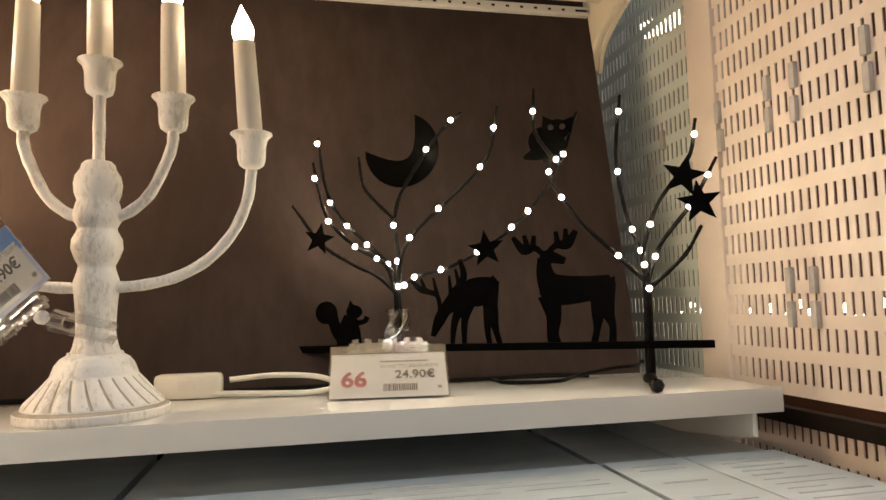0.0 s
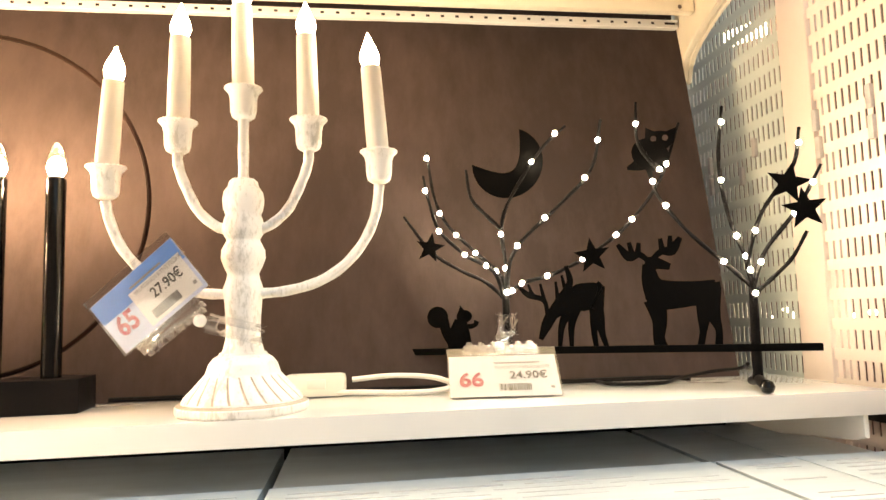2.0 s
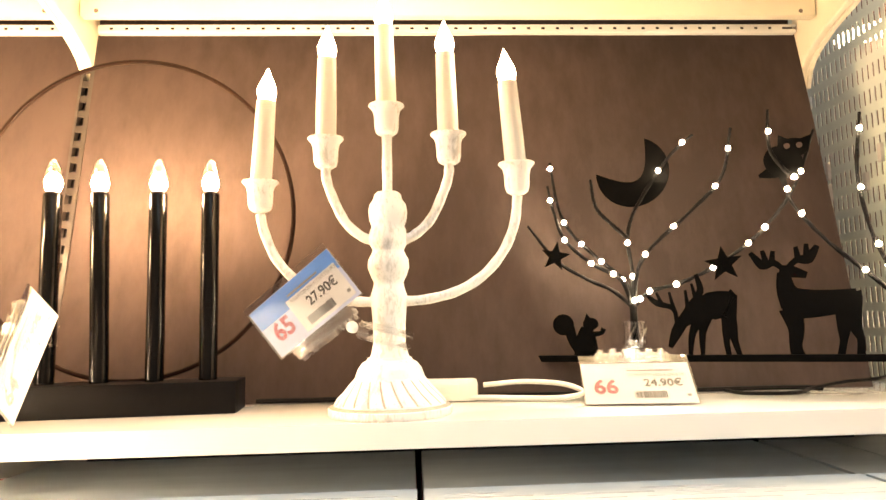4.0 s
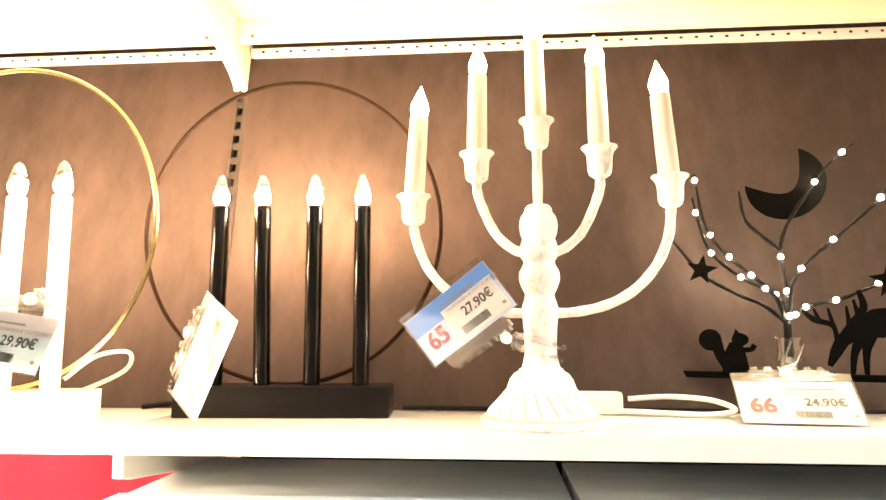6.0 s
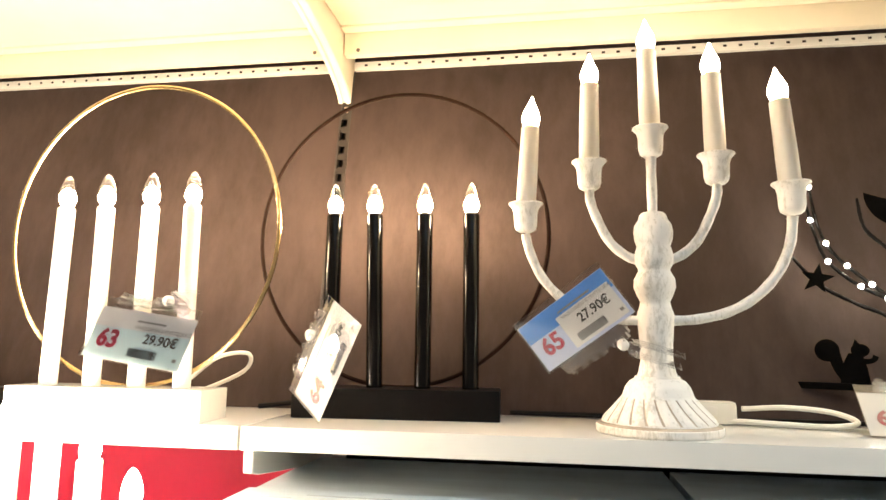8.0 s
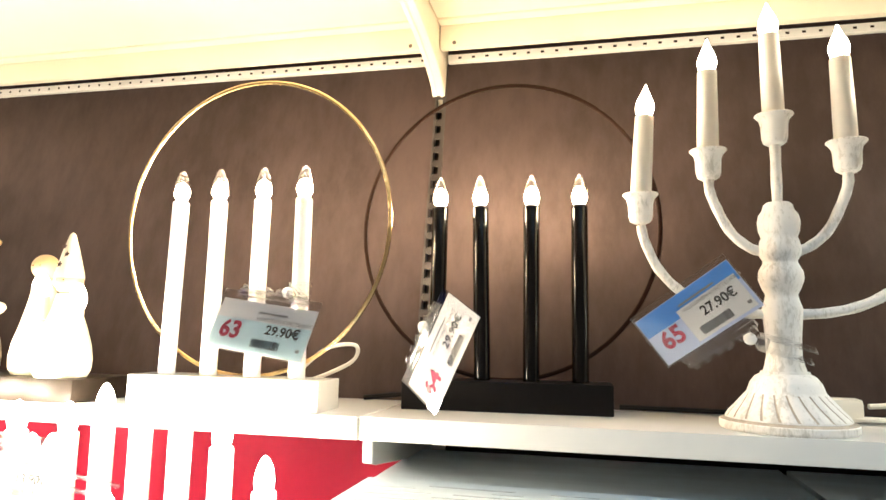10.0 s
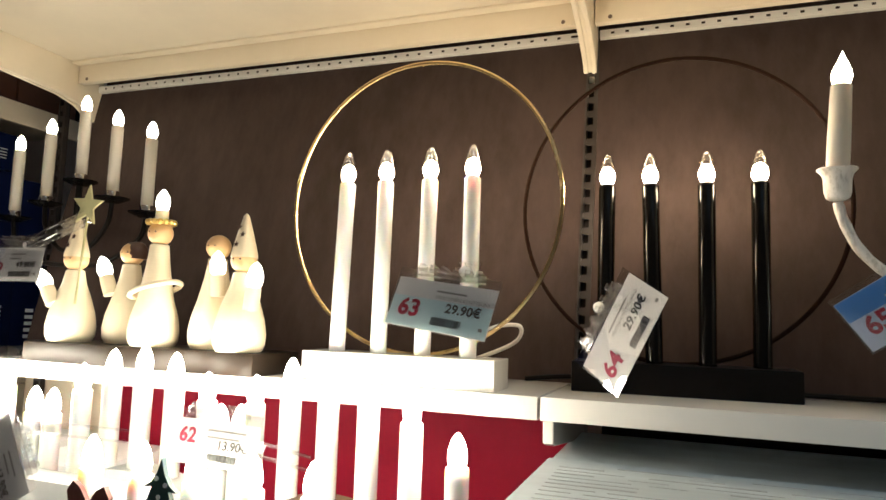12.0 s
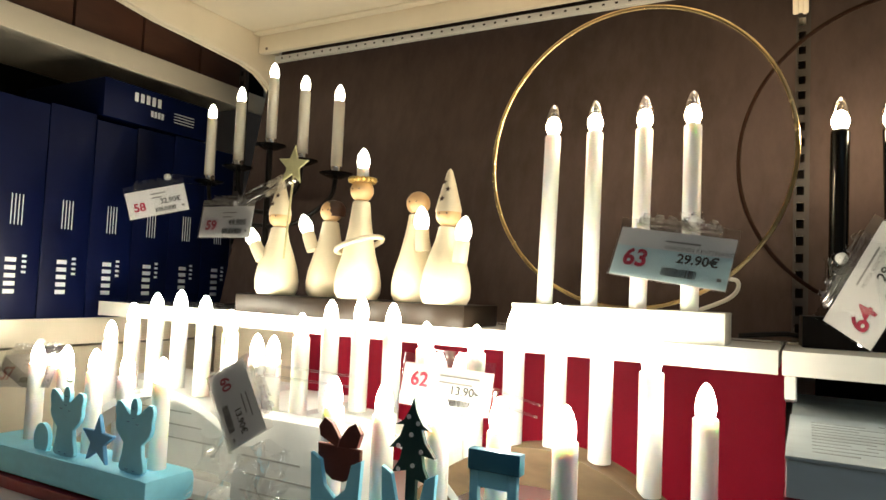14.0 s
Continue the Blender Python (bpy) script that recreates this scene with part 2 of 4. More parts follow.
def plate(outline, thick, bm=None, m=None, idx=0, bev=0.0):
    """A flat piece cut to an outline in x, z and thick along y."""
    own = bmesh.new()
    vs = [own.verts.new((x, -thick / 2, z)) for x, z in outline]
    f = own.faces.new(vs)
    ext = bmesh.ops.extrude_face_region(own, geom=[f])
    bmesh.ops.translate(own, vec=(0, thick, 0), verts=[v for v in ext["geom"] if isinstance(v, bmesh.types.BMVert)])
    if bev:
        es = [e for e in own.edges if abs((e.verts[0].co - e.verts[1].co).y) < 1e-6]
        bmesh.ops.bevel(own, geom=es, offset=bev, segments=1, affect="EDGES")
    return merge(bm, own, m, idx)


def stroke(pts, widths, thick, bm, m=None):
    """A flat cut-out limb: a path in x, z with a width at each point."""
    path = smooth_path([(x, 0, z) for x, z in pts], 5)
    n = len(path)
    ws = [np.interp(i / (n - 1) * (len(widths) - 1), range(len(widths)), widths) for i in range(n)]
    left, right = [], []
    for i, p in enumerate(path):
        d = (path[min(i + 1, n - 1)] - path[max(i - 1, 0)]).normalized()
        s = Vector((-d.z, 0, d.x)) * float(ws[i]) / 2
        left.append((p.x + s.x, p.z + s.z))
        right.append((p.x - s.x, p.z - s.z))
    own = bmesh.new()
    for y in (-thick / 2, thick / 2):
        for side in (left, right):
            for x, z in side:
                own.verts.new((x, y, z))
    own.verts.ensure_lookup_table()
    v = own.verts
    for i in range(n - 1):
        own.faces.new((v[i], v[i + 1], v[n + i + 1], v[n + i]))
        own.faces.new((v[2 * n + i], v[2 * n + i + 1], v[3 * n + i + 1], v[3 * n + i]))
        own.faces.new((v[i], v[i + 1], v[2 * n + i + 1], v[2 * n + i]))
        own.faces.new((v[n + i], v[n + i + 1], v[3 * n + i + 1], v[3 * n + i]))
    for i in (0, n - 1):
        own.faces.new((v[i], v[n + i], v[3 * n + i], v[2 * n + i]))
    return merge(bm, own, m)


def disc_outline(cx, cz, rx, rz=None, n=28, turn=0.0):
    rz = rz or rx
    c, s = math.cos(turn), math.sin(turn)
    pts = [(rx * math.cos(2 * math.pi * k / n), rz * math.sin(2 * math.pi * k / n)) for k in range(n)]
    return [(cx + x * c - z * s, cz + x * s + z * c) for x, z in pts]


def star_outline(cx, cz, r, inner=0.42, points=5, turn=0.0):
    return [(cx + (r if k % 2 == 0 else r * inner) * math.sin(math.pi * k / points + turn),
             cz + (r if k % 2 == 0 else r * inner) * math.cos(math.pi * k / points + turn)) for k in range(2 * points)]


def writing(name, body, size, mat, parent, m, align="LEFT", bold=0.0):
    cu = bpy.data.curves.new("tmp_text", "FONT")
    cu.body, cu.size, cu.align_x, cu.align_y, cu.extrude, cu.offset, cu.resolution_u = body, size, align, "CENTER", 0.00015, bold, 3
    tmp = new("tmp_text", cu)
    bpy.context.view_layer.update()
    me = bpy.data.meshes.new_from_object(tmp.evaluated_get(bpy.context.evaluated_depsgraph_get()))
    bpy.data.objects.remove(tmp)
    me.materials.clear()
    me.materials.append(mat)
    ob = new(name, me)
    ob.parent, ob.matrix_local = parent, m
    return ob


def frame_of(origin, u, v):
    """Pose with x along u, y along v as near as can be."""
    u = Vector(u).normalized()
    w = u.cross(Vector(v)).normalized()
    v = w.cross(u)
    m = Matrix((u, v, w)).transposed().to_4x4()
    m.translation = origin
    return m


# ---- structure ----
def structure(name, bm, mat, label, category="structure"):
    return tagged(finish(bm, name, mat), label, category, kind="structure")


structure("floor", box(-4, 4, -2.6, 1.2, -1.35, -1.3), FLOOR, "grey vinyl shop floor", "floor")
structure("ceiling", box(-4, 4, -2.6, 1.2, 1.7, 1.75), WALL_PAINT, "plain pale shop ceiling", "ceiling")
structure("wall_back", box(-4, 4, 0.86, 0.92, -1.3, 1.7), WALL_PAINT, "plain wall behind the shelving", "wall")
structure("wall_aisle", box(-4, 4, -2.6, -2.54, -1.3, 1.7), WALL_PAINT, "plain wall across the aisle", "wall")
structure("wall_west", box(-4, -3.94, -2.54, 0.86, -1.3, 1.7), WALL_PAINT, "plain wall at the end of the aisle", "wall")
structure("wall_east", box(3.94, 4, -2.54, 0.86, -1.3, 1.7), WALL_PAINT, "plain wall at the end of the aisle", "wall")


def leaning_panel(name, x0, x1, label):
    bm = bmesh.new()
    nx, nz = 90, 30
    grid = []
    for j in range(nz + 1):
        row = []
        for i in range(nx + 1):
            x, s = x0 + (x1 - x0) * i / nx, j / nz
            z = 0.001 + s * 0.606
            ripple = 0.006 * noise.noise(Vector((x * 5 + z * 3, z * 2.2, 1.7))) * (1 - 0.6 * s) + 0.0016 * noise.noise(Vector((x * 19 + z * 14, z * 5, 4.1))) * (1 - s)
            row.append(bm.verts.new((x, PANEL_LOW + (PANEL_TOP - PANEL_LOW) * s + ripple, z)))
        grid.append(row)
    for j in range(nz):
        for i in range(nx):
            bm.faces.new((grid[j][i], grid[j][i + 1], grid[j + 1][i + 1], grid[j + 1][i]))
    ext = bmesh.ops.extrude_face_region(bm, geom=bm.faces[:])
    bmesh.ops.translate(bm, vec=(0, 0.004, 0), verts=[v for v in ext["geom"] if isinstance(v, bmesh.types.BMVert)])
    return structure(name, bm, BROWN, label, "back panel")


PANEL_LOW, PANEL_TOP = 0.212, 0.338
leaning_panel("back_panel_right", 0.029, 1.203, "dark brown back panel leaning against the rail")
leaning_panel("back_panel_left", -1.135, 0.008, "dark brown back panel leaning against the rail")


def shelf(name, x0, x1, label):
    """Folded steel shelf: deck, front lip, rear lip."""
    bm = box(x0, x1, 0.0, 0.34, -0.004, 0.0, 0.0015)
    box(x0, x1, -0.002, 0.0, -0.0275, 0.001, 0.0006, bm)
    box(x0, x1, 0.0, 0.016, -0.0275, -0.026, 0.0, bm)
    box(x0 + 0.002, x0 + 0.004, 0.0005, 0.33, -0.028, -0.0045, 0.0, bm)
    box(x1 - 0.004, x1 - 0.002, 0.0005, 0.33, -0.028, -0.0045, 0.0, bm)
    return structure(name, bm, WHITE_STEEL, label, "shelf")


shelf("shelf_right", 0.002, 1.27, "glossy white steel shelf with a folded front lip")
shelf("shelf_left", -1.255, -0.002, "glossy white steel shelf with a folded front lip")


def bracket(name, x, pts, label, mat=WHITE_STEEL, thick=0.012):
    bm = plate([(y, z) for y, z in pts], thick, bev=0.0015)
    bm.transform(pose(x, 0, 0, 0, 0, 90))
    return structure(name, bm, mat, label, "shelf bracket")


LOW = [(0.003, -0.0285), (0.003, -0.055), (0.02, -0.06), (0.2, -0.081), (0.31, -0.098), (0.31, -0.0285)]
bracket("bracket_low_middle", 0.011, LOW, "white steel bracket under the shelf joint", thick=0.013)
bracket("bracket_low_right", 1.235, LOW, "white steel bracket under the shelf end", thick=0.006)


def grooved_bracket(name, x, pts, label):
    """Two pressed flanges with a shallow groove between them."""
    bm = bmesh.new()
    for dx in (-0.0072, 0.0072):
        plate(pts, 0.0086, bm, pose(x + dx, 0, 0, 0, 0, 90), bev=0.0015)
    plate([(y, min(z + 0.004, pts[-1][1] - 0.001)) for y, z in pts], 0.0058, bm, pose(x, 0, 0, 0, 0, 90))
    return structure(name, bm, CREAM_STEEL, label, "shelf bracket")


CURVE = [(0.34, 0.494), (0.336, 0.494), (0.326, 0.52), (0.311, 0.537), (0.291, 0.549), (0.25, 0.566), (0.188, 0.583), (0.11, 0.597), (0.0, 0.61), (-0.17, 0.626), (-0.17, 0.69), (0.34, 0.69)]
grooved_bracket("bracket_top_middle", 0.014, CURVE, "curved cream steel bracket under the upper shelf")
grooved_bracket("bracket_top_right", 1.215, CURVE, "curved cream steel bracket under the upper shelf")
LEFT_TOP = [(0.34, 0.5), (0.33, 0.506), (0.31, 0.527), (0.275, 0.547), (0.23, 0.557), (0.115, 0.564), (-0.01, 0.57), (-0.15, 0.588), (-0.32, 0.612), (-0.32, 0.69), (0.34, 0.69)]
grooved_bracket("bracket_top_left", -1.131, LEFT_TOP, "curved cream steel bracket under the upper shelf")


def upper_shelf(name, x0, x1):
    """Seen from below: pan with rear fold and stiffening rib."""
    bm = box(x0, x1, -0.14, 0.32, 0.636, 0.646, 0.001)
    box(x0, x1, 0.266, 0.2705, 0.592, 0.6365, 0.0015, bm)
    box(x0, x1, 0.271, 0.282, 0.592, 0.595, 0.001, bm)
    box(x0, x1, 0.244, 0.2655, 0.6315, 0.636, 0.0015, bm)
    box(x0, x1, -0.16, -0.14, 0.605, 0.655, 0.002, bm)
    for x in (x0 + 0.025, x1 - 0.025):
        lathe([(0, -0.0004), (0.0035, -0.0004), (0.0035, 0.0004), (0, 0.0004)], 12, bm, pose(x, 0.2658, 0.6, 90, 0, 0), 1)
    return structure(name, bm, [CREAM_STEEL, SLOT_DARK], "underside of a cream steel upper shelf", "shelf")


upper_shelf("upper_shelf_right", 0.028, 1.2)
upper_shelf("upper_shelf_left", -1.117, 0.0)


def rail(name, x0, x1):
    """Slotted rail: strip with small square holes."""
    bm = box(x0, x1, 0.322, 0.3235, 0.591, 0.5945)
    box(x0, x1, 0.322, 0.3235, 0.599, 0.603, 0.0, bm)
    x = x0
    while x < x1 - 0.02:
        box(x, x + 0.0185, 0.322, 0.3235, 0.5945, 0.599, 0.0, bm)
        x += 0.0245
    box(x0, x1, 0.3235, 0.334, 0.589, 0.591, 0.0, bm)
    ob = structure(name, bm, WHITE_STEEL, "white slotted steel rail above the back panel", "rail")
    return ob


rail("rail_right", 0.03, 1.2)
rail("rail_left", -1.117, -0.002)
structure("rail_backing", box(-1.117, 1.2, 0.344, 0.347, 0.58, 0.671), BROWN, "dark gap behind the rail", "rail")


def upright(name, x, y0, z0, z1, lean):
    """Slotted steel post."""
    bm = box(x - 0.0105, x - 0.0065, y0, y0 + 0.012, z0, z1)
    box(x + 0.004, x + 0.011, y0, y0 + 0.012, z0, z1, 0.0, bm)
    z = z0
    while z < z1 - 0.025:
        box(x - 0.0065, x + 0.004, y0 + 0.001, y0 + 0.003, z, z + 0.012, 0.0, bm)
        z += 0.026
    # black strip added behind the slots as their inner shade
    strip = box(x - 0.01, x + 0.0105, y0 + 0.0125, y0 + 0.014, z0, z1)
    for mesh in (bm, strip):
        for v in mesh.verts:
            v.co.y += lean * v.co.z
    structure(name + "_back", strip, BLACK_SATIN, "black strip standing in for the shade inside the slots", "upright")
    return structure(name, bm, GREY_STEEL, "brown-grey slotted steel upright between the panels", "upright")


upright("upright_middle", 0.018, 0.212, 0.0005, 0.5905, 0.207)
upright("upright_left", -1.2, 0.3, -1.3, 1.2, 0.0)


# perforated end panel: bands, bars between the slots, plain post
def pegboard(name, x, y0, y1, z0, z1, label, mat=None):
    pitch_y, pitch_z, slot_w, slot_h = 0.0133, 0.0415, 0.0046, 0.0258
    ys, zs = [], []
    for k in range(int((y1 - y0) / pitch_y) + 1):
        ys += [y0 + k * pitch_y, min(y0 + k * pitch_y + pitch_y - slot_w, y1)]
    ys = sorted(set(y for y in ys if y < y1 - 0.001)) + [y1]
    for k in range(int((z1 - z0) / pitch_z) + 1):
        zs += [z0 + k * pitch_z, z0 + k * pitch_z + pitch_z - slot_h]
    zs.append(zs[-2] + pitch_z)
    ny, nz = len(ys), len(zs)
    verts = [(xx, y, z) for xx in (x, x + 0.0015) for z in zs for y in ys]

    def solid(i, j):
        return 0 <= i < ny - 1 and 0 <= j < nz - 1 and not (i % 2 == 1 and j % 2 == 1)

    faces, back = [], ny * nz
    for j in range(nz - 1):
        for i in range(ny - 1):
            if not solid(i, j):
                continue
            c = [j * ny + i, j * ny + i + 1, (j + 1) * ny + i + 1, (j + 1) * ny + i]
            faces += [c[::-1], [v + back for v in c]]
            for e, (di, dj) in enumerate(((0, -1), (1, 0), (0, 1), (-1, 0))):
                if not solid(i + di, j + dj):
                    p, q = c[e], c[(e + 1) % 4]
                    faces.append((p, q, q + back, p + back))
    me = bpy.data.meshes.new(name)
    me.from_pydata(verts, [], faces)
    me.materials.append(mat or PEG_STEEL)
    return tagged(new(name, me), label, "end panel", kind="structure")


PEG_X = 1.305
pegboard("end_panel_front", PEG_X, -0.62, 0.139, -0.0145, 0.86, "cream perforated steel end panel with upright slots")
pegboard("end_panel_rear", PEG_X + 0.004, 0.204, 0.66, -0.0145, 0.86, "pale green perforated steel end panel with upright slots", PEG_GREEN)
pegboard("end_panel_low", PEG_X + 0.002, -0.62, 0.139, -0.1255, -0.05, "cream perforated steel end panel with upright slots")
structure("end_post", box(PEG_X - 0.004, PEG_X + 0.03, 0.1395, 0.2035, -1.3, 0.86, 0.002), PEG_STEEL, "plain cream steel post of the end panel", "upright")
structure("end_rail", box(PEG_X - 0.006, PEG_X + 0.01, -0.62, 0.139, -0.0485, -0.029, 0.001), DARK_WOOD, "dark rail across the end panel", "rail")
structure("end_kick", box(PEG_X, PEG_X + 0.02, -0.62, 0.66, -1.3, -0.127), PEG_STEEL, "plain lower part of the end panel", "end panel")
structure("neighbour_back", box(PEG_X + 0.16, PEG_X + 0.17, -0.7, 0.7, -1.3, 0.9), WOOD_BROWN, "brown board behind the perforated panel", "end panel")

for y, z in ((0.134, 0.371), (0.131, 0.33), (0.031, 0.373), (0.031, 0.332), (-0.016, 0.374), (-0.014, 0.333), (-0.121, 0.375), (-0.122, 0.335), (0.013, 0.127), (-0.026, 0.126), (0.013, 0.086), (-0.026, 0.086)):
    tagged(finish(box(PEG_X - 0.007, PEG_X, y - 0.0045, y + 0.0045, z - 0.017, z + 0.015, 0.0015), "hook_cap", PLUG_GREY), "small grey plastic hook cap in the perforated panel", "hook", "hook caps")
for y, z in ((0.43, 0.37), (0.29, 0.37), (0.33, 0.33), (0.43, 0.33)):
    tagged(finish(box(PEG_X - 0.003, PEG_X + 0.004, y - 0.0045, y + 0.0045, z - 0.017, z + 0.015, 0.0015), "hook_cap", PLUG_GREY), "small grey plastic hook cap in the perforated panel", "hook", "hook caps")

# lights of the next bay, seen through the slots
lights = thing("light_string", pose(PEG_X + 0.07, 0, 0), "string of small lights behind the perforated panel", "light string")
part("wire", tube(smooth_path([(0, -0.5, 0.078), (0.01, -0.2, 0.088), (0, 0.1, 0.08), (0.01, 0.4, 0.09)], 8), 0.0015, 6), BLACK_SATIN, lights)
for k in range(34):
    part("led", lathe([(0, -0.006), (0.005, -0.003), (0.0055, 0.002), (0, 0.007)], 8, m=pose(0.004 * (k % 3), -0.48 + 0.026 * k, 0.074 + 0.011 * ((k * 7) % 5) / 2)), GLOW_SMALL, lights, "small glowing bulb")
# added glowing tube that imitates the glare on the rear panel
lamp = thing("glare_tube", pose(PEG_X + 0.11, 0.46, 0.645, 12, 0, 0), "glowing tube added for the glare on the perforated panel", "lamp")
part("tube", tube([(0, -0.06, 0), (0, 0.06, 0)], 0.016, 12), GLOW_SMALL, lamp)

# red back board and lower deck
structure("red_back_board", box(-1.0, 0.0, 0.312, 0.318, -0.6, -0.034), RED, "plain bright red back board below the shelf", "back panel")
structure("lower_back_panel", box(-1.25, -1.0, 0.312, 0.318, -0.6, -0.034), CREAM_STEEL, "cream steel back panel", "back panel")
# its black colour puts in the deep shade under the right shelf
structure("lower_back_shade", box(0.04, 1.28, 0.312, 0.318, -1.3, -0.034), BLACK_SATIN, "back panel blackened for the shade below the shelf", "back panel")
structure("lower_shelf", box(-1.25, 0.0, -0.36, 0.311, -0.33, -0.3, 0.002), WHITE_STEEL, "white steel lower shelf", "shelf")
structure("lower_shelf_right", box(0.004, 1.28, -0.3, 0.311, -0.33, -0.3, 0.002), WHITE_STEEL, "white steel lower shelf", "shelf")


# ---- bulbs and candles ----
def bulb_cone(parent, z, r, h):
    """Clear tapered bulb with its glowing lower part."""
    body = [(0.004, z), (r * 0.6, z + h * 0.04), (r * 0.86, z + h * 0.2), (r * 0.84, z + h * 0.34), (r * 0.6, z + h * 0.5), (r * 0.2, z + h * 0.58), (0, z + h * 0.59)]
    b = part("bulb", lathe(body, 16), GLOW_BULB, parent, "glowing clear bulb")
    shell = [(r * 0.66, z + h * 0.02), (r * 0.92, z + h * 0.12), (r, z + h * 0.26), (r * 0.97, z + h * 0.4), (r * 0.86, z + h * 0.56), (r * 0.68, z + h * 0.74), (r * 0.46, z + h * 0.89), (r * 0.22, z + h * 0.975), (0, z + h)]
    part("bulb_glass", lathe(shell, 18), BULB_GLASS, b)
    return b


def flame_shape(z, r, h):
    return [(r * 0.62, z), (r * 0.85, z + h * 0.08), (r, z + h * 0.26), (r * 0.9, z + h * 0.42), (r * 0.6, z + h * 0.62),
            (r * 0.3, z + h * 0.8), (r * 0.13, z + h * 0.93), (0, z + h)]


def round_bulb(z, r, h):
    return [(r * 0.5, z), (r * 0.85, z + h * 0.12), (r, z + h * 0.34), (r * 0.92, z + h * 0.55), (r * 0.66, z + h * 0.78), (r * 0.3, z + h * 0.95), (0, z + h)]


# ---- white rubbed candelabra ----
def candelabra(m):
    t = thing("candelabra", m, "white shabby five-armed candelabra with lit electric candles", "candelabra")
    base = [(0.0, 0.0), (0.068, 0.0), (0.0695, 0.002), (0.0695, 0.0085), (0.0675, 0.0105), (0.0635, 0.0115), (0.0625, 0.0135), (0.058, 0.018), (0.05, 0.0265), (0.0425, 0.0355), (0.0395, 0.0405),
            (0.0385, 0.044), (0.036, 0.051), (0.031, 0.0575), (0.0255, 0.0605), (0.025, 0.063), (0.0, 0.064)]

    def flutes(a, z):
        if not 0.0125 < z < 0.0415:
            return 1
        return 1 + 0.045 * abs(math.sin(11 * a)) ** 0.7 * min(1, (z - 0.0125) * 180, (0.0415 - z) * 180)

    fine = []
    for (r0, z0), (r1, z1) in zip(base, base[1:]):
        for k in range(4):
            fine.append((r0 + (r1 - r0) * k / 4, z0 + (z1 - z0) * k / 4))
    bm = lathe(fine + [base[-1]], 264, ripple=flutes)
    # flute grooves and the crease above the foot ring take a browner material
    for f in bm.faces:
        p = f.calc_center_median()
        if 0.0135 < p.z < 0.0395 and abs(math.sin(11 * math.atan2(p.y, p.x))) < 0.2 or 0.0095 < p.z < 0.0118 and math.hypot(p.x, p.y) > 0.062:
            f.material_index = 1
    for v in bm.verts:
        v.co = Matrix.Rotation(-7 * v.co.z, 3, "Z") @ v.co
    part("base", bm, [ROMANA_WHITE, DARK_GROOVE], t)
    stem = [(0, 0.063), (0.0225, 0.063), (0.0205, 0.069), (0.0182, 0.08), (0.0185, 0.1), (0.02, 0.118), (0.0212, 0.132), (0.0178, 0.1425), (0.0168, 0.148),
            (0.0205, 0.1555), (0.0238, 0.165), (0.0232, 0.174), (0.0185, 0.183), (0.018, 0.186), (0.0215, 0.192), (0.0225, 0.2), (0.0208, 0.208),
            (0.019, 0.213), (0.0215, 0.22), (0.0226, 0.23), (0.021, 0.2385), (0.0168, 0.2445), (0.0155, 0.25), (0.0125, 0.253), (0, 0.253)]
    part("stem", lathe(stem, 32), ROMANA_WHITE, t)
    rod = smooth_path([(0, 0, 0.25), (0, 0, 0.29), (0, 0, 0.323)], 10)
    part("rod", tube(rod, 0.0062, 12, twist=0.3, oval=0.92), ROMANA_WHITE, t)
    for side in (-1, 1):
        inner = [(0.016, 0.196), (0.032, 0.203), (0.05, 0.22), (0.064, 0.248), (0.0715, 0.27), (0.0725, 0.287)]
        outer = [(0.016, 0.126), (0.045, 0.128), (0.078, 0.136), (0.108, 0.153), (0.132, 0.18), (0.146, 0.212), (0.1505, 0.238 + 0.006 * side)]
        for pts in (inner, outer):
            path = smooth_path([(side * x, 0, z) for x, z in pts], 9)
            part("arm", tube(path, 0.006, 12, twist=0.42, oval=0.93), ROMANA_WHITE, t)
    for x, z, tilt in ((-0.1505, 0.2705, 3.4), (-0.0725, 0.32, 1), (0, 0.357, -1), (0.0725, 0.32, -1), (0.1505, 0.282, -4)):
        prof = [(0, -0.036), (0.0085, -0.036), (0.0125, -0.033), (0.0142, -0.027), (0.0148, -0.012), (0.0165, -0.006), (0.0212, -0.0008),
                (0.0208, 0.0004), (0.0155, -0.004), (0.0135, -0.01), (0, -0.011)]
        cup = part("cup", lathe(prof, 24, m=pose(x, 0, z)), ROMANA_WHITE, t)
        lean = pose(x, 0, z - 0.01, 0, tilt, 0)
        c = part("candle", lathe([(0.0122, 0), (0.0122, 0.04), (0.0112, 0.107), (0.0098, 0.1085), (0.006, 0.109), (0, 0.109)], 20, m=lean), CANDLE, t, "ivory plastic candle")
        part("bulb", lathe(flame_shape(0.108, 0.0113, 0.041), 18, m=lean), GLOW_FLAME, c, "glowing flame-shaped bulb")
    return t


candelabra(pose(0.505, 0.078, 0, 0, 0, -5.8) @ Matrix.Scale(1.073, 4))


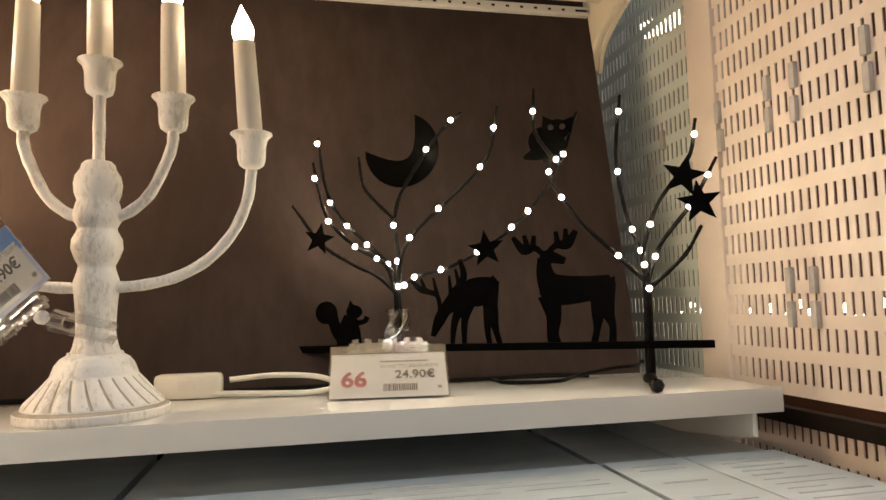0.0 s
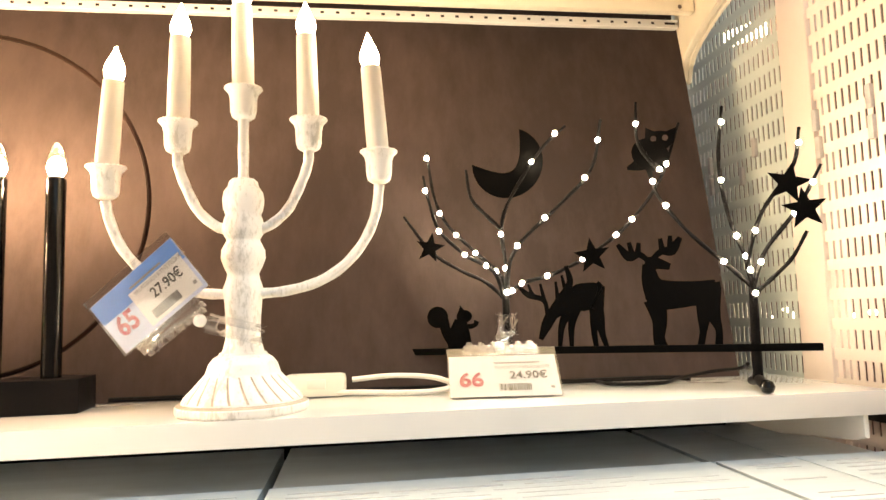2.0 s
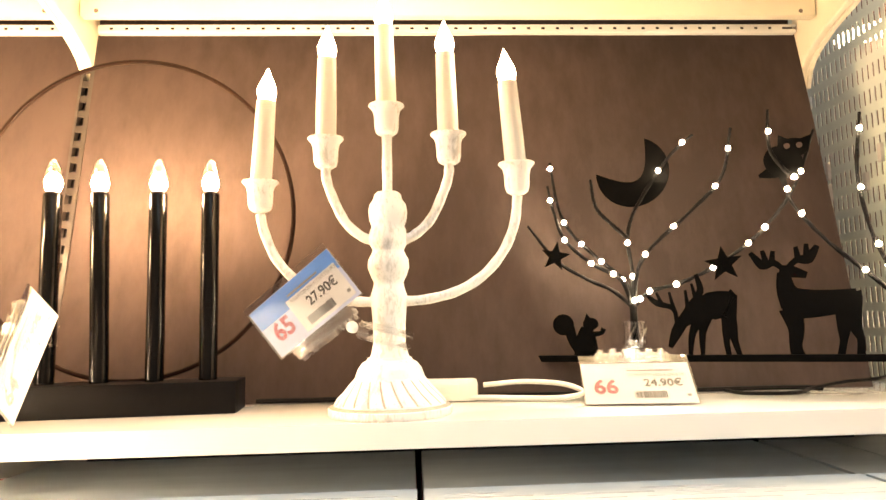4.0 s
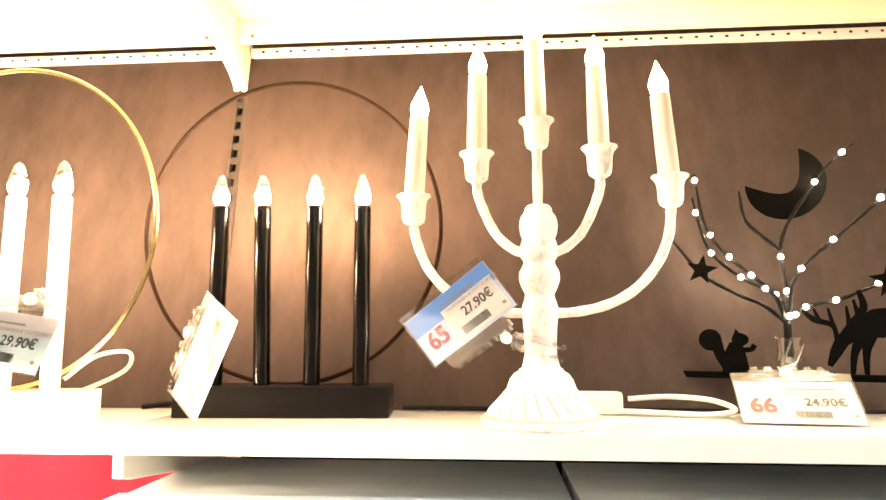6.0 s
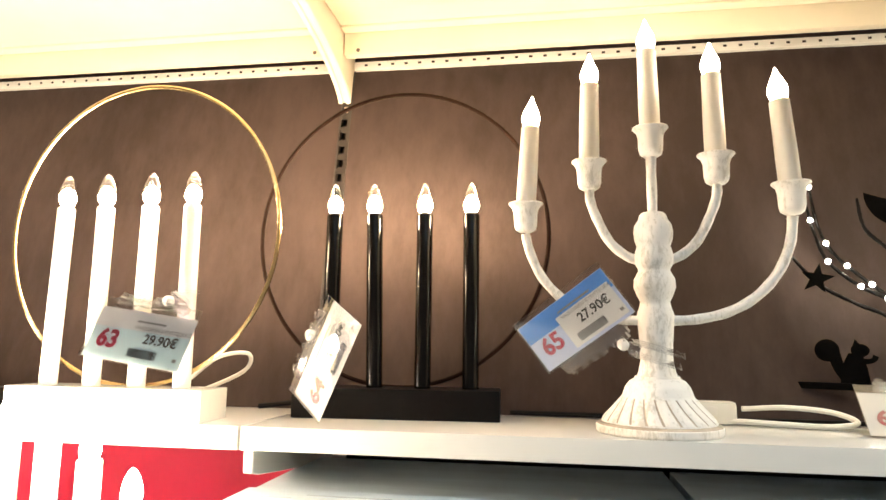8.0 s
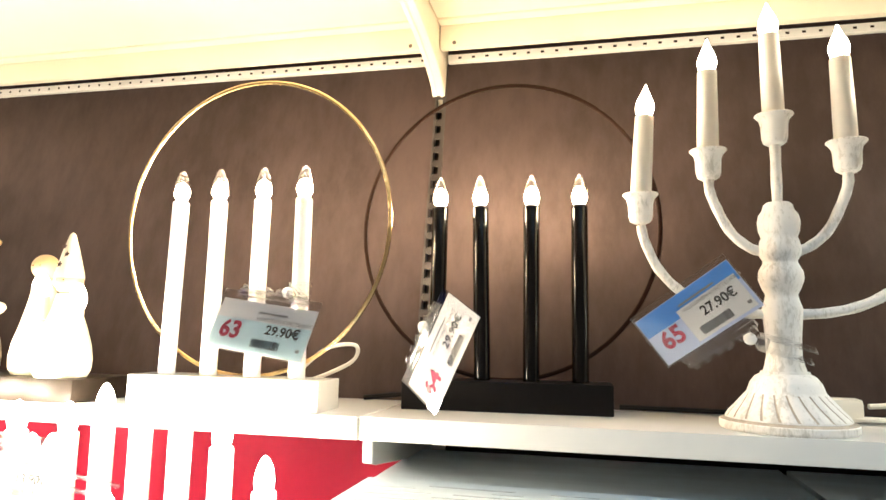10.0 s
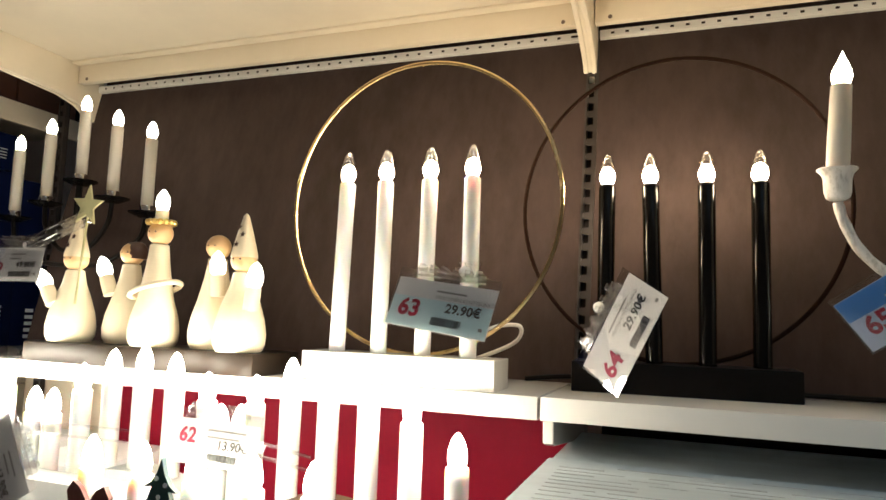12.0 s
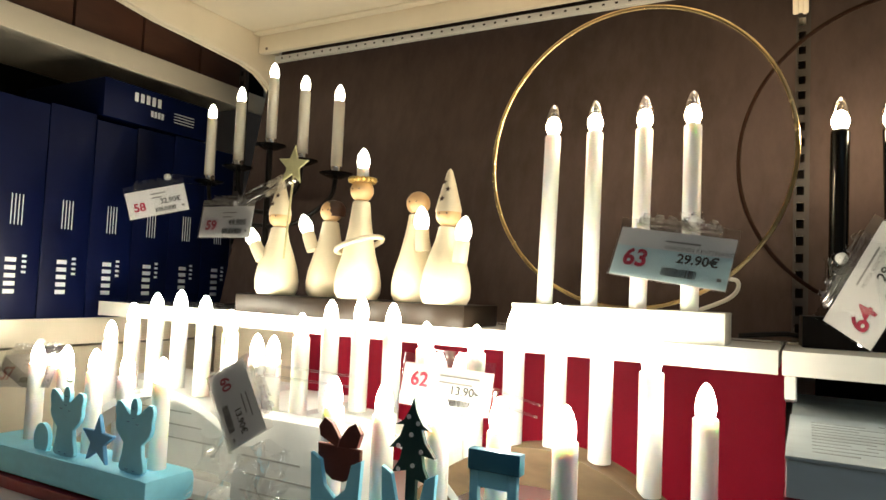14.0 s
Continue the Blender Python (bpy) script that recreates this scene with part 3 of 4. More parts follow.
# ---- ring candlesticks ----
def ring_lamp(m, wood, tube_mat, wire, label, ring_r, ring_x, ring_yaw, slip=0.0, leans=(0, 0, 0, 0)):
    t = thing("ring_candlestick", m, label, "candlestick", "ring candlesticks")
    bm = box(-0.139 + slip, 0.139 + slip, -0.033, 0.033, 0.0, 0.0395, 0.0015)
    part("base", bm, wood, t)
    cy, sy = math.cos(radians(ring_yaw)), math.sin(radians(ring_yaw))
    ring = [(ring_x + ring_r * math.cos(a) * cy, 0.02 + ring_r * math.cos(a) * sy, 0.0385 + ring_r + ring_r * math.sin(a)) for a in [2 * math.pi * k / 96 for k in range(96)]]
    part("ring", tube(ring, 0.003, 8, closed=True), wire, t)
    for k in range(4):
        x = -0.098 + 0.0655 * k
        c = part("candle", lathe([(0.0113, 0.0395), (0.0113, 0.277), (0.0105, 0.279), (0.0095, 0.279), (0.009, 0.274), (0, 0.274)], 24), tube_mat, t)
        c.matrix_local = pose(x, 0, 0.0395) @ pose(0, 0, -0.0395, 0, leans[k], 0)
        part("socket", lathe([(0.0085, 0.272), (0.0085, 0.281), (0.006, 0.283), (0, 0.283)], 16), SNOW_WHITE if tube_mat != BLACK_GLOSS else BLACK_SATIN, c)
        bulb_cone(c, 0.281, 0.0122, 0.044)
    return t


ring_lamp(pose(0.163, 0.1485, 0, 0, 0, 3.7) @ Matrix.Scale(1.032, 4), BLACK_SATIN, BLACK_GLOSS, BROWN_METAL, "black ring candlestick with four lit candle bulbs", 0.2125, -0.006, -6, leans=(0.4, -1.3, 0, 0))
ring_lamp(pose(-0.2105, 0.05, 0, 0, 0, -1) @ Matrix.Scale(1.032, 4), WHITE_LACQUER, CANDLE_BRIGHT, BRASS, "white ring candlestick with brass hoop and four lit bulbs", 0.2085, 0.0105, -3, 0.006, leans=(1.3, 0.4, 0.8, 0))


# ---- silhouette branch lamp ----
def silhouette_lamp(m):
    t = thing("silhouette_lamp", m, "black metal silhouette lamp with deer, moon, stars and lit twigs", "decoration")
    part("bar", box(-0.245, 0.258, -0.004, 0.004, 0.0455, 0.0545, 0.001), BLACK_MATT, t)
    for u in (-0.114, 0.187):
        part("trunk", tube([(u, 0.004, 0.012), (u, 0.004, 0.06), (u, 0, 0.09), (u, 0, 0.122)], 0.0062, 10, r_end=0.005), BARK, t)
        part("foot", tube([(u, -0.045, 0.0065), (u, 0, 0.0125), (u, 0.045, 0.0065)], 0.006, 10), BLACK_SATIN, t)
        part("foot_knob", lathe([(0, -0.0085), (0.006, -0.006), (0.0085, 0), (0.006, 0.006), (0, 0.0085)], 14, m=pose(u, -0.047, 0.0088)), BLACK_GLOSS, t)
    # twigs: from the fork outward
    twigs = [
        [(-0.115, 0.118), (-0.14, 0.141), (-0.174, 0.158), (-0.214, 0.185), (-0.253, 0.236)],
        [(-0.114, 0.12), (-0.122, 0.15), (-0.158, 0.186), (-0.192, 0.222), (-0.21, 0.262), (-0.219, 0.325)],
        [(-0.116, 0.12), (-0.128, 0.155), (-0.165, 0.178), (-0.2, 0.212), (-0.214, 0.252), (-0.222, 0.29)],
        [(-0.113, 0.12), (-0.113, 0.165), (-0.117, 0.21), (-0.105, 0.25), (-0.06, 0.315), (-0.027, 0.344)],
        [(-0.117, 0.211), (-0.136, 0.23), (-0.157, 0.256), (-0.163, 0.295)],
        [(-0.112, 0.12), (-0.106, 0.165), (-0.086, 0.196), (-0.034, 0.241), (0.005, 0.283), (0.019, 0.345)],
        [(-0.112, 0.12), (-0.092, 0.138), (-0.052, 0.148), (-0.005, 0.17), (0.045, 0.207), (0.088, 0.262), (0.115, 0.334)],
        [(0.092, 0.27), (0.078, 0.285), (0.063, 0.315), (0.064, 0.364)],
        [(0.187, 0.122), (0.161, 0.149), (0.117, 0.194), (0.086, 0.238), (0.078, 0.262)],
        [(0.187, 0.122), (0.182, 0.16), (0.167, 0.208), (0.159, 0.276), (0.167, 0.35)],
        [(0.187, 0.122), (0.185, 0.16), (0.203, 0.213), (0.24, 0.265), (0.25, 0.312)],
        [(0.188, 0.122), (0.204, 0.165), (0.244, 0.216), (0.272, 0.266)],
        [(0.189, 0.115), (0.21, 0.132), (0.234, 0.156), (0.252, 0.187)],
    ]
    leds = [(), (0.97, 0.7, 0.52, 0.36, 0.22), (0.88, 0.6, 0.4, 0.27), (0.92, 0.74, 0.38, 0.18), (), (0.9, 0.74, 0.5, 0.35, 0.04),
            (0.06, 0.16, 0.3, 0.48, 0.63, 0.68, 0.88), (0.8, 0.1), (0.3, 0.68, 0.95), (0.93, 0.68, 0.4, 0.24), (0.9, 0.38, 0.14), (0.88, 0.62, 0.22), (0.0,)]
    for k, (pts, lit) in enumerate(zip(twigs, leds)):
        y = 0.006 * math.sin(k * 2.3)
        path = smooth_path([(u, y * min(1, i), z) for i, (u, z) in enumerate(pts)], 7)
        bm = tube(path, 0.0034, 8, twist=0.5, oval=0.85, r_end=0.0022)
        twig = part("twig", bm, BARK, t)
        for s in lit:
            p = path[min(len(path) - 1, round(s * (len(path) - 1)))]
            part("led", lathe([(0, -0.0033), (0.0023, -0.0023), (0.0033, 0), (0.0023, 0.0023), (0, 0.0033)], 10, m=Matrix.Translation(p + Vector((0, -0.0055, 0)))), GLOW_LED, twig, "glowing warm white LED")
    # crescent moon
    out = []
    cx, cz, r = -0.107, 0.302, 0.0485
    for k in range(25):
        a = radians(68 - 10.4 * k)
        out.append((cx + r * math.cos(a), cz + r * math.sin(a)))
    x0, z0, x1, z1 = *out[-1], *out[0]
    for k in range(1, 14):
        s = k / 14
        bulge = math.sin(math.pi * s) * 0.041
        d = Vector((x1 - x0, z1 - z0)).normalized()
        out.append((x0 + (x1 - x0) * s + d.y * bulge, z0 + (z1 - z0) * s - d.x * bulge))
    part("moon", plate(out, 0.002, m=pose(0, 0.0085, 0)), BLACK_MATT, t)
    for u, z, r, turn in ((-0.214, 0.19, 0.021, 0.2), (0.0, 0.169, 0.0235, -0.1), (0.233, 0.245, 0.026, 0.25), (0.249, 0.213, 0.026, -0.1)):
        part("star", plate(star_outline(u, z, r, 0.42, 5, turn), 0.002, m=pose(0, -0.008, 0)), BLACK_MATT, t)
    # owl
    bm = plate(disc_outline(0.078, 0.295, 0.024, 0.02, turn=-0.6), 0.0021)
    plate(disc_outline(0.09, 0.312, 0.017, 0.0125), 0.0023, bm)
    plate([(0.072, 0.309), (0.074, 0.33), (0.09, 0.321)], 0.0019, bm)
    plate([(0.09, 0.32), (0.111, 0.327), (0.107, 0.305)], 0.0019, bm)
    stroke([(0.09, 0.3), (0.068, 0.285), (0.049, 0.279)], (0.018, 0.02, 0.004), 0.0017, bm)
    stroke([(0.075, 0.278), (0.078, 0.264)], (0.008, 0.005), 0.0015, bm)
    owl = part("owl", bm, BLACK_MATT, t)
    for dx in (0.083, 0.097):
        part("eye", lathe([(0.0036, -0.0022), (0.0036, -0.0014), (0, -0.0014)], 12, m=pose(dx, -0.0006, 0.3145, -90, 0, 0)), BROWN, owl)
    # grazing deer
    bm = bmesh.new()
    stroke([(-0.037, 0.108), (-0.018, 0.116), (0.0, 0.118), (0.006, 0.115)], (0.02, 0.036, 0.034, 0.028), 0.0021, bm)
    stroke([(-0.022, 0.118), (-0.042, 0.106), (-0.056, 0.094)], (0.03, 0.022, 0.014), 0.0023, bm)
    stroke([(-0.053, 0.098), (-0.062, 0.082), (-0.07, 0.064)], (0.016, 0.014, 0.006), 0.0019, bm)
    stroke([(0.004, 0.13), (0.002, 0.1), (-0.002, 0.075), (0.0, 0.052)], (0.02, 0.018, 0.008, 0.006), 0.0018, bm)
    stroke([(0.004, 0.12), (0.005, 0.09), (0.008, 0.07), (0.013, 0.052)], (0.012, 0.014, 0.008, 0.006), 0.0016, bm)
    stroke([(-0.03, 0.105), (-0.042, 0.082), (-0.046, 0.052)], (0.016, 0.009, 0.005), 0.0018, bm)
    stroke([(-0.024, 0.104), (-0.03, 0.082), (-0.031, 0.052)], (0.016, 0.009, 0.005), 0.0016, bm)
    stroke([(0.004, 0.134), (0.01, 0.13)], (0.008, 0.004), 0.0014, bm)
    stroke([(-0.058, 0.094), (-0.046, 0.115), (-0.03, 0.135), (-0.034, 0.158)], (0.005, 0.006, 0.009, 0.005), 0.0017, bm)
    stroke([(-0.06, 0.094), (-0.064, 0.114), (-0.084, 0.122), (-0.097, 0.134)], (0.005, 0.006, 0.008, 0.004), 0.0015, bm)
    for pts in ([(-0.046, 0.115), (-0.048, 0.138)], [(-0.063, 0.112), (-0.068, 0.136)], [(-0.078, 0.12), (-0.084, 0.136)], [(-0.036, 0.128), (-0.04, 0.146)]):
        stroke(pts, (0.006, 0.003), 0.0013, bm)
    part("grazing_deer", bm, BLACK_MATT, t)
    # standing deer
    bm = bmesh.new()
    stroke([(0.066, 0.12), (0.09, 0.116), (0.12, 0.117), (0.146, 0.119)], (0.038, 0.036, 0.03, 0.028), 0.0021, bm)
    stroke([(0.078, 0.118), (0.07, 0.135), (0.068, 0.156)], (0.034, 0.022, 0.014), 0.0023, bm)
    stroke([(0.064, 0.158), (0.078, 0.156), (0.094, 0.151)], (0.014, 0.015, 0.008), 0.0019, bm)
    stroke([(0.07, 0.11), (0.075, 0.085), (0.073, 0.065), (0.075, 0.052)], (0.02, 0.012, 0.008, 0.009), 0.0018, bm)
    stroke([(0.078, 0.11), (0.082, 0.085), (0.08, 0.065), (0.083, 0.052)], (0.018, 0.01, 0.006, 0.007), 0.0016, bm)
    stroke([(0.134, 0.122), (0.13, 0.09), (0.128, 0.07), (0.124, 0.052)], (0.026, 0.016, 0.008, 0.008), 0.0018, bm)
    stroke([(0.143, 0.124), (0.141, 0.092), (0.146, 0.072), (0.145, 0.052)], (0.018, 0.016, 0.008, 0.009), 0.0016, bm)
    stroke([(0.147, 0.13), (0.15, 0.117)], (0.008, 0.003), 0.0014, bm)
    stroke([(0.068, 0.16), (0.058, 0.168), (0.045, 0.166), (0.032, 0.182)], (0.006, 0.008, 0.012, 0.005), 0.0017, bm)
    stroke([(0.072, 0.16), (0.084, 0.17), (0.097, 0.172), (0.108, 0.187)], (0.006, 0.008, 0.014, 0.006), 0.0017, bm)
    for pts in ([(0.05, 0.167), (0.046, 0.184)], [(0.056, 0.168), (0.058, 0.183)], [(0.086, 0.171), (0.084, 0.187)], [(0.095, 0.172), (0.096, 0.19)]):
        stroke(pts, (0.008, 0.005), 0.0015, bm)
    part("standing_deer", bm, BLACK_MATT, t)
    # squirrel
    bm = bmesh.new()
    plate(disc_outline(-0.208, 0.096, 0.0145), 0.0021, bm)
    stroke([(-0.2, 0.092), (-0.196, 0.076), (-0.186, 0.064)], (0.014, 0.014, 0.02), 0.0019, bm)
    stroke([(-0.178, 0.053), (-0.178, 0.075), (-0.176, 0.092)], (0.034, 0.028, 0.016), 0.0023, bm)
    plate(disc_outline(-0.171, 0.0965, 0.0105, 0.0085), 0.0025, bm)
    plate([(-0.18, 0.1), (-0.176, 0.111), (-0.17, 0.103)], 0.0017, bm)
    stroke([(-0.172, 0.082), (-0.158, 0.084), (-0.154, 0.09)], (0.008, 0.006, 0.007), 0.0015, bm)
    part("squirrel", bm, BLACK_MATT, t)
    return t


silhouette_lamp(pose(0.953, 0.131, 0, 0, 0, -22.8) @ Matrix.Scale(1.05, 4))


# ---- price tags ----
def price_tag(m, number, price, lines, label, band=None, clip_at=None, ball_at=(0.085, 0.085), w=0.136, h=0.066, num_size=0.031, grip_low=False, ring_at=None, num_y=0.38):
    """m: lower left corner of the card, x along the writing, y up the card, z towards the reader."""
    t = thing("price_tag", m, label, "price tag", "price tags")
    card = part("card", box(0, w, 0, h, -0.0006, 0, 0.0), LILAC_SHEEN if band == "blue" else CARD, t)
    # blue light reflected by the card, painted on as coloured bands
    if band == "blue":
        part("sheen_band", box(0.0005, w - 0.0005, h * 0.6, h - 0.0005, 0.0002, 0.0004), BLUE_SHEEN, card, "blue reflection painted across the card")
        part("white_field", box(w * 0.37, w - 0.004, 0.004, h * 0.74, 0.0005, 0.0007), CARD, card)
    if band == "cyan":
        part("sheen_band", box(0.0005, w - 0.0005, 0.0005, h * 0.62, 0.0002, 0.0004), CYAN_SHEEN, card, "pale blue reflection painted across the card")
    low, high = (-0.002, h + 0.008) if grip_low else (-0.002, h + 0.012)
    part("sleeve", box(-0.002, w + 0.002, low, high, 0.0012, 0.0018), CLEAR, t, "clear plastic sleeve")
    bm = box(0.02, w - 0.02, 0.006, 0.015, -0.006, 0.005, 0.0015)
    for x in (0.024, 0.04, 0.056, w - 0.066, w - 0.05, w - 0.034):
        box(x, x + 0.008, 0.012, 0.02, -0.006, 0.006, 0.001, bm)
    box(0.018, w - 0.018, 0.0, 0.006, 0.002, 0.0035, 0.0005, bm)
    bm.transform(pose(w, -0.001, 0, 0, 0, 180) if grip_low else pose(0, h, 0))
    part("gripper", bm, CLEAR, t, "clear plastic gripper")
    if ring_at:
        bm = lathe([(0.0125, -0.015), (0.0165, -0.015), (0.0165, -0.012), (0.0145, -0.01), (0.0145, 0.01), (0.0165, 0.012), (0.0165, 0.015), (0.0125, 0.015)], 20, m=m.inverted() @ pose(*ring_at))
        part("clip_ring", bm, CLEAR, t, "clear plastic clip round the stem")
    bx, by = ball_at
    part("ball_joint", lathe([(0, -0.008), (0.0055, -0.005), (0.0075, 0), (0.0055, 0.005), (0, 0.008)], 14, m=pose(bx, by, -0.004)), SNOW_WHITE, t, "white ball joint")
    if clip_at:
        loc = m.inverted() @ Vector(clip_at)
        mid = Vector((bx, by, -0.004))
        d = (loc - mid)
        q = d.to_track_quat("X", "Z").to_matrix().to_4x4()
        q.translation = mid
        n = d.length
        bm = box(0.008, n + 0.01, -0.009, -0.006, -0.009, 0.009, 0.001)
        box(0.008, n + 0.01, 0.006, 0.009, -0.009, 0.009, 0.001, bm)
        box(0.006, 0.02, -0.006, 0.006, -0.007, 0.007, 0.001, bm)
        bm.transform(q)
        part("clip", bm, CLEAR, t, "clear plastic clip")
    writing("number", number, num_size, INK_RED, card, pose(0.012, h * num_y, 0.0009), bold=num_size * 0.03)
    x = w * 0.42
    y = h * 0.8
    for text in lines:
        if text.startswith("-"):
            part("print_line", box(x, min(x + 0.0042 * len(text), w - 0.006), y - 0.0012, y + 0.0012, 0.0007, 0.0009), INK_GREY, card)
        else:
            writing("print", text, 0.0066, INK_GREY, card, pose(x, y, 0.0009))
        y -= 0.008
    writing("price", price, 0.0165 * w / 0.136, INK, card, pose(x + 0.018 * w / 0.136, h * 0.48, 0.0009), bold=0.0003)
    bm = bmesh.new()
    rnd = random.Random(int(number))
    bx = x + 0.004
    while bx < x + 0.045:
        bw = rnd.choice((0.0006, 0.001, 0.0016))
        box(bx, bx + bw, h * 0.12, h * 0.28, 0.0007, 0.0009, 0.0, bm)
        bx += bw + rnd.choice((0.0006, 0.001))
    part("barcode", bm, INK, card)
    part("symbol", box(w - 0.012, w - 0.007, 0.01, 0.014, 0.0007, 0.0009), INK_GREY, card)
    return t


price_tag(frame_of((0.749, 0.094, 0.003), (0.137, -0.017, 0), (0, 0.72, 0.7)), "66", "24.90€", ["--------------", "SILHUETTI LED-KORISTE"],
          "white price card in a clear holder on the lamp trunk", ball_at=(0.068, 0.084), clip_at=(0.843, 0.163, 0.085), ring_at=(0.8425, 0.1775, 0.089), w=0.138)
price_tag(frame_of((0.374, 0.084, 0.07), (0.098, -0.052, 0.072), (-0.039, -0.004, 0.058)), "65", "27.90€", ["------------", "VALKOINEN KYNTTELIKKÖ"],
          "tilted white price card with a painted blue reflection, clipped to the candelabra", "blue", ball_at=(0.098, -0.024), clip_at=(0.522, 0.053, 0.089), grip_low=True)
price_tag(frame_of((0.091, 0.027, 0.006), (0.061, -0.03, 0.123), (-0.04, 0.03, 0.034)), "64", "29.90€", ["------------", "MUSTA KYNTTELIKKÖ"],
          "steeply tilted price card clipped to a black candle", ball_at=(0.075, 0.088), clip_at=(0.06, 0.128, 0.103), ring_at=(0.062, 0.142, 0.103))
price_tag(frame_of((-0.193, -0.041, 0.085), (0.139, -0.016, -0.0185), (0.018, 0.022, 0.0615)), "63", "29.90€", ["----------", "VALKOINEN KYNTTELIKKÖ"],
          "white price card with a painted pale blue reflection, clipped to a white candle", "cyan", ball_at=(0.085, 0.086), clip_at=(-0.109, 0.03, 0.155), ring_at=(-0.109, 0.0485, 0.155), w=0.14)


# ---- cables ----
def cable(name, pts, r, mat, label):
    ob = finish(tube(smooth_path(pts, 10), r, 8), name, mat)
    return tagged(ob, label, "cable")


sw = thing("cord_switch", pose(0.584, 0.188, 0, 0, 0, -4), "white cord switch lying behind the candelabra", "switch")
part("body", box(-0.042, 0.038, -0.013, 0.013, 0.0, 0.031, 0.007), WHITE_LACQUER, sw)
part("rocker", box(-0.012, 0.012, -0.0145, -0.0135, 0.012, 0.024, 0.0004), CABLE_WHITE, sw)
cable("power_cable", [(0.63, 0.188, 0.021), (0.687, 0.19, 0.024), (0.74, 0.182, 0.02), (0.763, 0.162, 0.01), (0.729, 0.151, 0.005), (0.676, 0.162, 0.005), (0.624, 0.173, 0.006), (0.528, 0.2, 0.004)], 0.0035, CABLE_WHITE, "looped white power cable on the shelf")
cable("power_cable", [(0.972, 0.19, 0.004), (0.983, 0.151, 0.004), (1.046, 0.14, 0.004), (1.089, 0.173, 0.006), (1.142, 0.184, 0.012), (1.163, 0.14, 0.02), (1.139, 0.085, 0.03)], 0.0026, BLACK_SATIN, "thin black cable lying on the shelf")
cable("power_cable", [(0.317, 0.2, 0.006), (0.581, 0.2, 0.005), (0.846, 0.2, 0.005), (1.057, 0.2, 0.005), (1.11, 0.184, 0.004)], 0.0035, BLACK_SATIN, "black cable along the back of the shelf")
cable("power_cable", [(-0.13, 0.107, 0.05), (-0.1, 0.129, 0.08), (-0.06, 0.14, 0.085), (-0.07, 0.151, 0.06), (-0.14, 0.162, 0.03), (-0.2, 0.151, 0.012)], 0.003, CABLE_WHITE, "looped white cable behind the candlestick")
cable("power_cable", [(-0.06, 0.184, 0.006), (0, 0.195, 0.012), (0.032, 0.2, 0.01), (0.211, 0.2, 0.006)], 0.004, BLACK_SATIN, "black cable behind the candlestick base")


